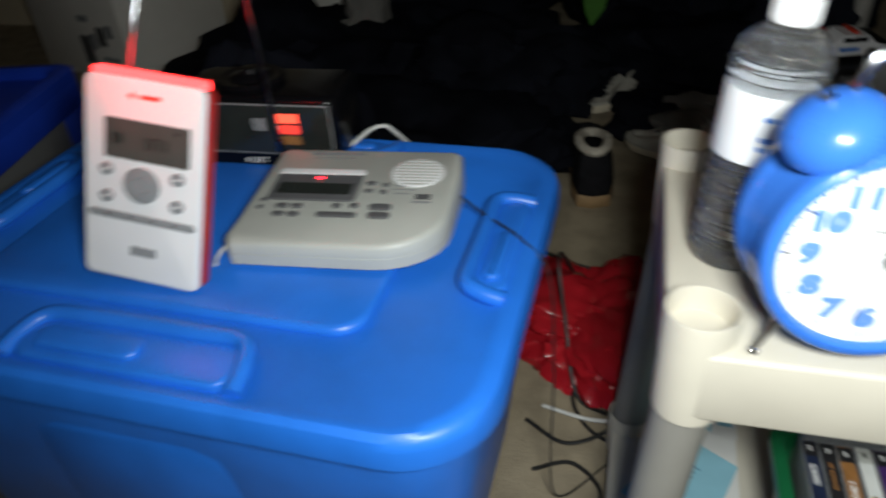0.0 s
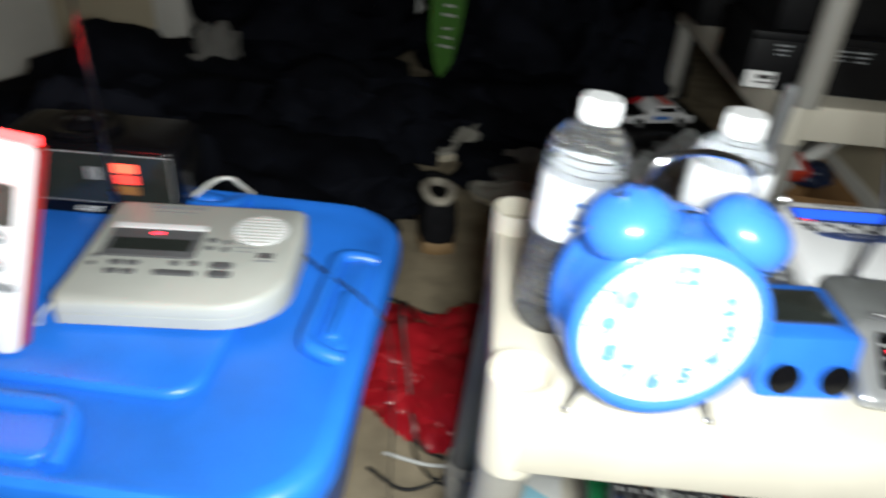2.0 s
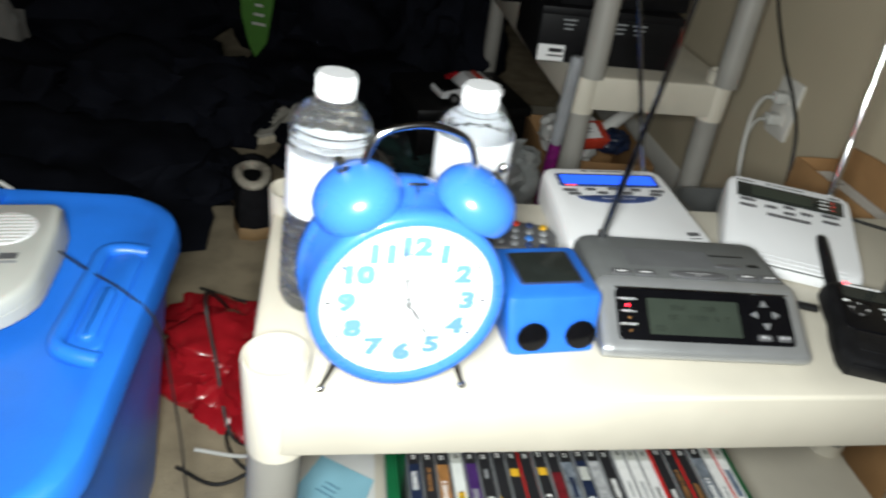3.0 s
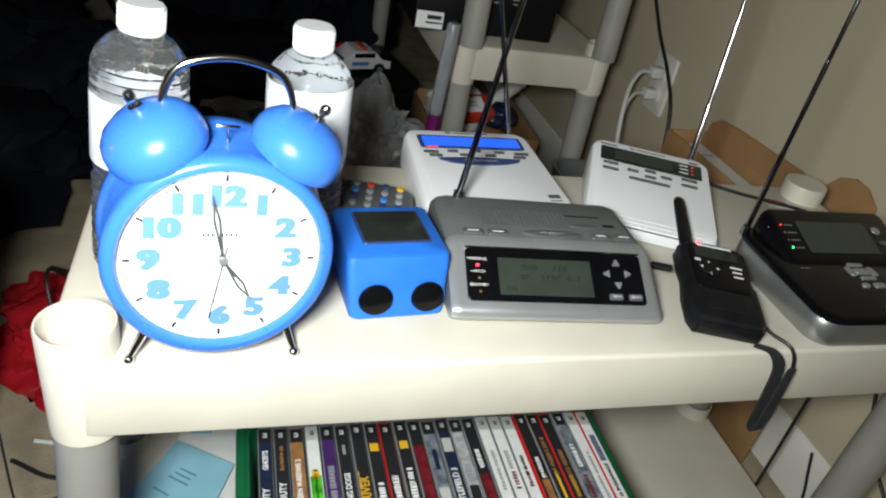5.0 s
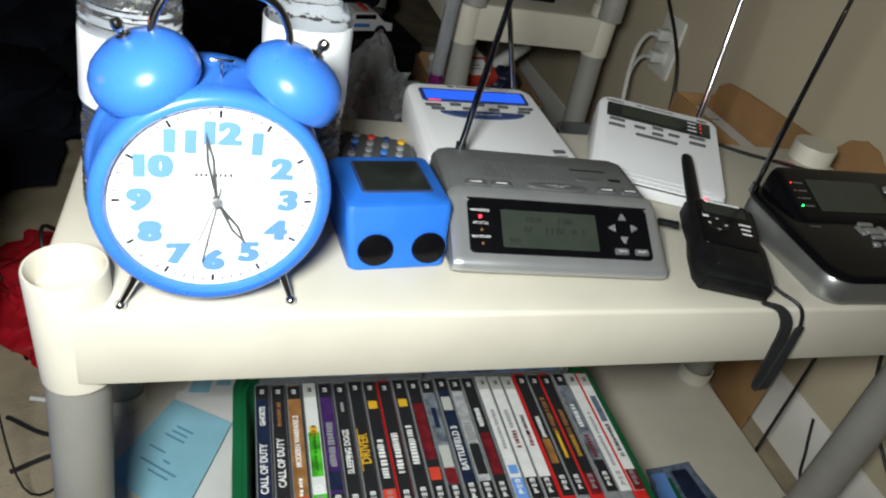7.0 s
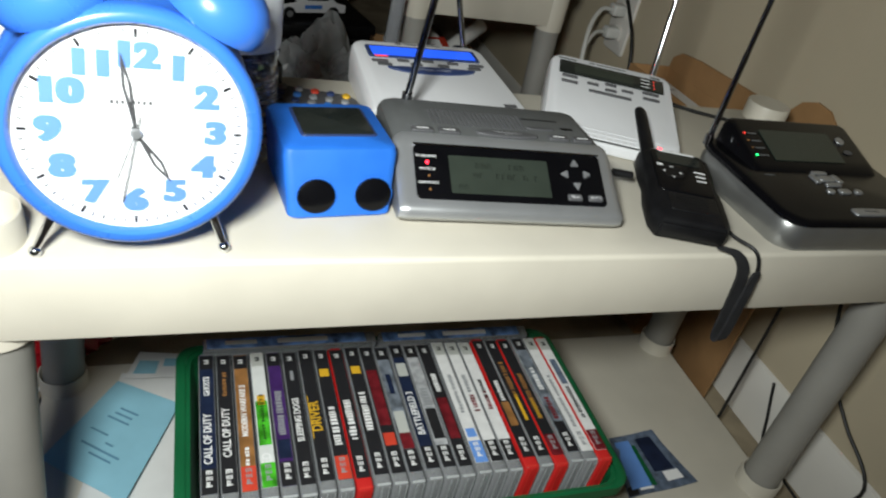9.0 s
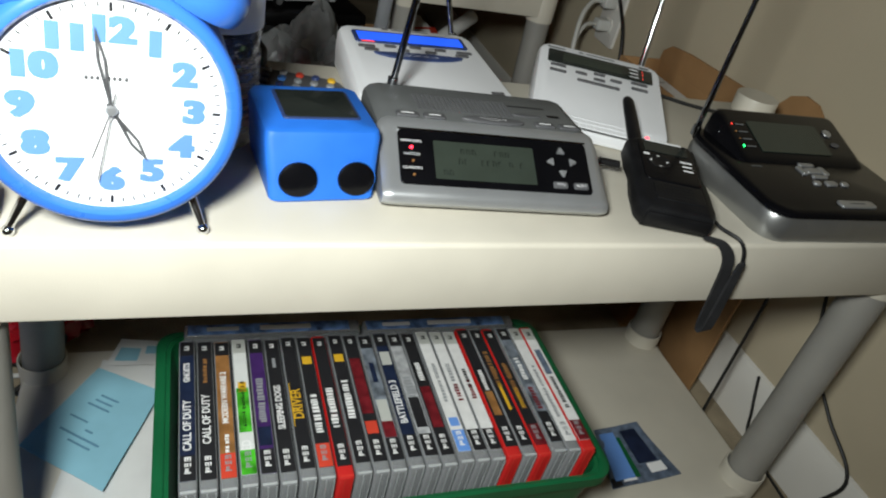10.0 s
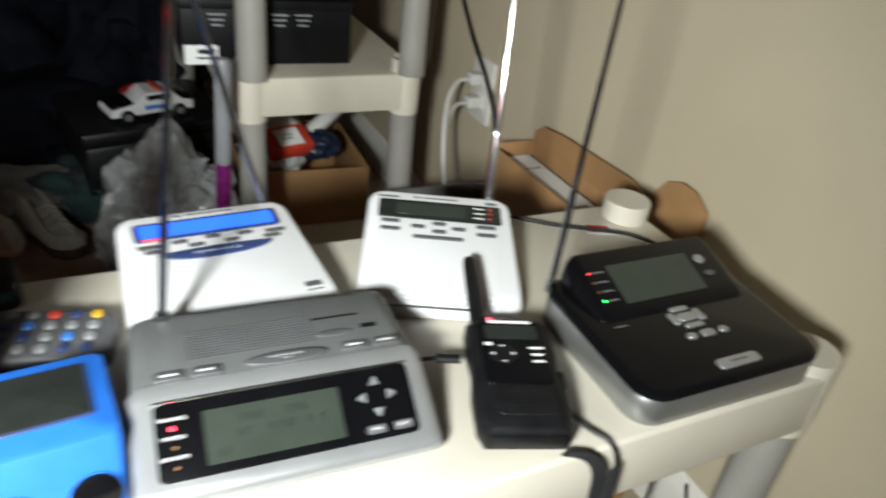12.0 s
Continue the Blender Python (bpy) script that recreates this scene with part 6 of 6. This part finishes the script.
def shoe(m, upper, sole, label):
    c = thing("shoe", m, label, "shoe", "shoes on the floor")
    out = [(0.0, -0.13), (0.028, -0.122), (0.036, -0.09), (0.034, -0.03), (0.040, 0.05), (0.042, 0.09), (0.030, 0.125), (0.008, 0.14), (-0.018, 0.132), (-0.036, 0.10), (-0.038, 0.05), (-0.032, -0.03), (-0.034, -0.09), (-0.026, -0.122)]
    R = lambda k, z, dy=0.0: [(x * k, y * (0.5 + 0.5 * k) + dy, z(y) if callable(z) else z) for x, y in out]
    part("sole", loft(bmesh.new(), [R(0.94, 0.0), R(1.0, 0.006), R(1.0, 0.020), R(0.96, 0.024)]), sole, c)
    top = lambda y: 0.045 + 0.055 / (1 + math.exp((y - 0.01) * 45))
    part("upper", loft(bmesh.new(), [R(0.95, 0.022), R(0.98, 0.035), R(0.86, lambda y: top(y) * 0.8), R(0.62, top), R(0.50, lambda y: top(y) - 0.004), R(0.46, lambda y: max(0.035, top(y) - 0.03))]), upper, c)
    for k in range(4):
        if sole is TANSOLE:
            break
        part("lace", tube([(-0.020, 0.015 + 0.018 * k, 0.082 - 0.010 * k), (0, 0.017 + 0.018 * k, 0.090 - 0.010 * k), (0.020, 0.015 + 0.018 * k, 0.082 - 0.010 * k)], 0.0024, 6), upper, c)
    return c


shoe(pose(-0.03, 1.38, 0.03, 0, 14, 140) @ Matrix.Scale(0.78, 4), SNEAKER, SOLE, "off-white leather sneaker lying in a heap")
shoe(pose(0.075, 1.12, 0.02, 0, -10, 60) @ Matrix.Scale(0.74, 4), SNEAKER, SOLE, "scuffed off-white sneaker lying on cloth")
shoe(pose(0.205, 1.12, 0.01, 8, 0, 205) @ Matrix.Scale(0.88, 4), SNEAKER, BROWN, "white sneaker with dark brown trim")
slipper = shoe(pose(-0.092, 1.050, 0.0, 0, 0, 8) @ Matrix.Scale(1.25, 4), SLIPPER, TANSOLE, "black slipper with cream fleece collar and tan sole")
rim_ = [(0.0235 * math.cos(radians(15 * k)), -0.060 + 0.050 * math.sin(radians(15 * k)), 0.0965 - 0.012 * max(0, math.sin(radians(15 * k)))) for k in range(25)]
part("collar", tube(rim_, 0.0078, 8), FLEECE, slipper, "cream fleece collar")

for name_, size_, seed_, mat_, at_, lab_ in (
        ("crumpled_cloth", (0.30, 0.28, 0.11), 1.1, DARKCLOTH, (-0.50, 0.92, 0), "crumpled dark navy cloth on the floor"),
        ("crumpled_cloth", (0.22, 0.24, 0.13), 2.2, DARKCLOTH, (-0.34, 1.42, 0), "crumpled black cloth on the floor"),
        ("crumpled_cloth", (0.34, 0.26, 0.10), 3.3, DARKCLOTH, (0.12, 1.62, 0), "crumpled dark cloth lying low"),
        ("crumpled_cloth", (0.17, 0.13, 0.07), 2.9, DARKCLOTH, (-0.27, 1.10, 0), "crumpled navy cloth beside the slipper"),
        ("crumpled_cloth", (0.15, 0.12, 0.05), 7.3, DARKCLOTH, (0.06, 1.30, 0), "crumpled black cloth under the sneakers"),
        ("crumpled_cloth", (0.11, 0.10, 0.06), 4.4, TEALCLOTH, (0.27, 1.28, 0), "crumpled patterned dark cloth"),
        ("crumpled_cloth", (0.11, 0.09, 0.06), 5.1, GREYCLOTH, (0.15, 1.24, 0), "crumpled mottled grey cloth"),
        ("backpack", (0.17, 0.11, 0.245), 5.5, DARKCLOTH, (-0.605, 0.60, 0), "black backpack standing behind the tote"),
        ("crumpled_cloth", (0.095, 0.08, 0.15), 6.6, GREYCLOTH, (-0.77, 1.53, 0), "grey garment slumped on the floor"),
        ("crumpled_cloth", (0.30, 0.30, 0.16), 7.7, DARKCLOTH, (-0.85, 1.30, 0), "crumpled dark cloth by the cartons"),
        ("crumpled_cloth", (0.35, 0.30, 0.22), 8.8, DARKCLOTH, (-0.65, 2.05, 0), "large crumpled black blanket"),
        ("crumpled_cloth", (0.13, 0.09, 0.07), 9.9, GREYCLOTH, (-0.62, 1.80, 0.33), "pale grey cloth draped on black blanket"),
        ("crumpled_cloth", (0.30, 0.28, 0.25), 3.9, DARKCLOTH, (0.05, 2.05, 0), "large crumpled dark blanket"),
        ("crumpled_cloth", (0.20, 0.16, 0.22), 6.1, DARKCLOTH, (0.42, 1.75, 0), "dark coat slumped by the shelf")):
    heap(name_, size_, seed_, mat_, pose(*at_, 0, 0, seed_ * 40), lab_, "backpack" if name_ == "backpack" else "clothes", rough=0.5)
sheet("paper_scrap", [(-0.42, 1.52), (-0.36, 1.50), (-0.35, 1.54), (-0.40, 1.555)], 0.16, PAPER, "small white paper scrap on dark cloth", "paper", seed=4)
solo("toy_brick", tube([(-0.22, 1.50, 0.165), (-0.17, 1.47, 0.16)], 0.010, 10), PINKRED, Matrix(), "small red plastic toy piece on dark cloth", "toy")


def drape(x, y, w, z0, z1, mat, seed, label, thick=0.03):
    """A hanging garment with folds."""
    bm = bmesh.new()
    n, mrows = 36, 18
    front, back = [], []
    for j in range(mrows + 1):
        v = j / mrows
        rowf, rowb = [], []
        for i in range(n + 1):
            u = i / n
            d_ = 0.05 * math.sin(u * 17 + seed * 3 + 2 * v) + 0.05 * noise.noise((u * 5 + seed, v * 2, seed))
            px = x + (u - 0.5) * w * (1 - 0.12 * v)
            lo = z0 + 0.06 * noise.noise((u * 4, seed, 0))
            pz = lo + (z1 - lo) * v
            rowf.append(bm.verts.new((px, y + d_, pz)))
            rowb.append(bm.verts.new((px, y + d_ + thick, pz)))
        front.append(rowf), back.append(rowb)
    for j in range(mrows):
        for i in range(n):
            bm.faces.new((front[j][i], front[j][i + 1], front[j + 1][i + 1], front[j + 1][i]))
            bm.faces.new((back[j][i], back[j + 1][i], back[j + 1][i + 1], back[j][i + 1]))
    for i in range(n):
        bm.faces.new((front[0][i], back[0][i], back[0][i + 1], front[0][i + 1]))
        bm.faces.new((front[-1][i], front[-1][i + 1], back[-1][i + 1], back[-1][i]))
    for j in range(mrows):
        bm.faces.new((front[j][0], front[j + 1][0], back[j + 1][0], back[j][0]))
        bm.faces.new((front[j][-1], back[j][-1], back[j + 1][-1], front[j + 1][-1]))
    solo("hanging_garment", bm, mat, Matrix(), label, "clothes", "hanging clothes")


for k_, (x_, y_, w_, z_, mat_, lab_) in enumerate((
        (-1.05, 2.60, 0.55, 0.08, DARKCLOTH, "black garment hanging in the closet"), (-0.62, 2.50, 0.50, 0.05, DARKCLOTH, "dark garment hanging in the closet"),
        (-0.50, 2.42, 0.20, 0.16, TEALCLOTH, "teal printed garment hanging in the closet"), (-0.20, 2.52, 0.50, 0.05, DARKCLOTH, "dark garment hanging in the closet"),
        (0.20, 2.50, 0.50, 0.05, DARKCLOTH, "black garment hanging in the closet"), (0.62, 2.55, 0.55, 0.05, DARKCLOTH, "dark garment hanging in the closet"),
        (-0.30, 2.36, 0.12, 0.10, PAPER, "white knitted garment end hanging down"))):
    drape(x_, y_, w_, z_, 1.5, mat_, k_ + 1, lab_)
flag = bmesh.new()
pts_ = [(0.0, 0.0), (0.030, 0.05), (0.045, 0.16), (0.055, 0.42), (-0.055, 0.42), (-0.040, 0.12), (-0.02, 0.04)]
loft(flag, [[(x, 0, z) for x, z in pts_], [(x, 0.012, z) for x, z in pts_]])
green_bag = thing("green_bag", pose(-0.135, 1.61, 0.15, 6, 4, -10), "green cloth bag tapering to a point, with pale print", "bag")
part("cloth_body", flag, GREENFLAG, green_bag)
for r_ in range(9):
    part("print_line", bars([(0.008, 0.10 + 0.026 * r_ + 0.012 * (r_ // 3), 0.036 - 0.008 * (r_ % 3), 0.008)], Matrix.Rotation(radians(90), 4, "X") @ pose(0, 0, 0.0005)), PALE, green_bag)

# ---- the left side ----
def blue_cart():
    c = thing("plastic_cart", pose(-1.095, 0.275, 0, 0, 0, 12), "dark blue moulded plastic cart with open sides", "cart")
    hx, hy, z1 = 0.235, 0.265, 0.385
    part("top_tray", slab(rrect(2 * hx, 2 * hy, 0.03, 5), z1 - 0.045, z1, 0.008), CART, c)
    bm = bmesh.new()
    R = lambda ix, z: [(x, y, z) for x, y in rrect(2 * hx - 2 * ix, 2 * hy - 2 * ix, 0.03, 5)]
    loft(bm, [R(0, z1 - 0.004), R(0, z1 + 0.014), R(0.006, z1 + 0.018), R(0.020, z1 + 0.018), R(0.026, z1 + 0.012), R(0.026, z1 - 0.004)])
    part("rim", bm, CART, c)
    for x in (-1, 1):
        for y in (-1, 1):
            part("leg", B(x * hx - 0.028 - 0.026 * (x > 0), x * hx + 0.028 - 0.026 * (x > 0) + 0.026 * (x < 0), y * hy - 0.026 - 0.028 * (y > 0), y * hy + 0.026 - 0.028 * (y > 0) + 0.028 * (y < 0), 0, z1 - 0.04, 0.008), CART, c)
    for y in (-hy + 0.02, hy - 0.02):
        part("rail", B(-hx + 0.03, hx - 0.03, y - 0.015, y + 0.015, 0.025, 0.07, 0.006), CART, c)
    for x in (-hx + 0.02, hx - 0.02):
        part("rail", B(x - 0.015, x + 0.015, -hy + 0.03, hy - 0.03, 0.025, 0.07, 0.006), CART, c)
    part("side_panel", B(hx - 0.035, hx - 0.028, -hy + 0.05, hy - 0.05, 0.20, z1 - 0.045), GREY, c, "dull grey side panel")


blue_cart()


def desk_phone():
    c = thing("desk_phone", pose(-0.968, 0.222, 0.385, 0, 0, 22), "black desk phone with an orange lit display", "phone")
    bm = bmesh.new()
    prof = [(-0.09, 0.0), (-0.09, 0.020), (0.05, 0.075), (0.09, 0.078), (0.09, 0.0)]
    loft(bm, [[(x, y, z) for y, z in prof] for x in (-0.09, -0.086, 0.086, 0.09)])
    part("body", bm, GLOSS, c)
    f = Matrix.Translation((0, -0.09, 0.020)) @ Matrix.Rotation(math.atan2(0.055, 0.14), 4, "X")
    part("display", slab(rrect(0.10, 0.036, 0.003, 4, 0.025, 0.118), 0.0, 0.0015), AMBER, c, "glowing orange display", at=f)
    for j in range(4):
        for i in range(5):
            part("key", slab(rrect(0.013, 0.008, 0.002, 3, -0.010 + i * 0.0175, 0.085 - j * 0.014), 0, 0.0025, 0.0008), MIDGREY, c, at=f)
    part("handset", slab(rrect(0.05, 0.18, 0.018, 5, -0.065, 0.075), 0.004, 0.034, 0.010), BLACK, c, at=f)


desk_phone()
wc = carton(pose(-1.66, 1.68, 0.0, 0, 0, -18), 0.46, 0.40, 0.46, TRIM, "white printed carton standing on the carpet", t=0.006)
for px_, pz_, pw_, ph_, pm_ in ((0.03, 0.09, 0.05, 0.09, DIMGREY), (0.075, 0.12, 0.03, 0.05, MIDGREY), (0.12, 0.14, 0.04, 0.06, DIMGREY), (0.165, 0.16, 0.035, 0.04, MIDGREY), (0.14, 0.07, 0.08, 0.012, MIDGREY), (0.05, 0.19, 0.05, 0.02, MIDGREY)):
    part("print_patch", B(px_ - pw_ / 2, px_ + pw_ / 2, -0.202, -0.2005, pz_ - ph_ / 2, pz_ + ph_ / 2), pm_, wc)
yb = thing("yellow_box", pose(-1.50, 1.12, 0.0, 0, 0, 14), "flat yellow and black printed box on the floor", "box")
part("box_body", B(-0.11, 0.11, -0.05, 0.05, 0, 0.10, 0.002), KRAFT, yb)
part("dark_print", B(-0.08, 0.06, -0.052, -0.0505, 0.02, 0.075), INK, yb)
part("yellow_print", B(-0.10, 0.09, -0.0515, -0.0503, 0.080, 0.095), YELLOW, yb)
solo("dark_bag", crumple((0.12, 0.10, 0.10), 8.1, rough=0.4), DARKCLOTH, pose(-1.02, 0.86, 0), "small black bag behind the cart", "bag")
solo("dark_chair", slab(rrect(0.5, 0.4, 0.06, 5), 0, 0.55, 0.05), DARKCLOTH, pose(-1.75, 0.75, 0.0, 0, 0, 20), "dark upholstered seat in the shade", "chair")
solo("door_trim", B(-1.66, -1.58, 3.075, 3.1, 0.0, 2.1, 0.004), TRIM, Matrix(), "white door casing on the far wall", "trim", kind="structure")
board = bmesh.new()
box(board, -0.06, 0.06, -0.02, 0.02, 0, 0.006, 0.001)
solo("dark_board", board, BROWN, pose(0.735, -0.032, 0.030, -20, 0, 24), "dark thin board leaning at the shelf's foot", "board")

# printed marks made of many tiny shapes
for ob in scene.objects:
    if ob.name.split(".")[0] in ("title_bar", "foot_mark", "print", "corner_print", "logo_mark", "label_print", "name_bar", "key_print", "lcd_figures", "side_print", "window_frame", "slip_print", "tag_print", "window_print", "numeral", "bag_print"):
        tagged(ob, kind="stuff")
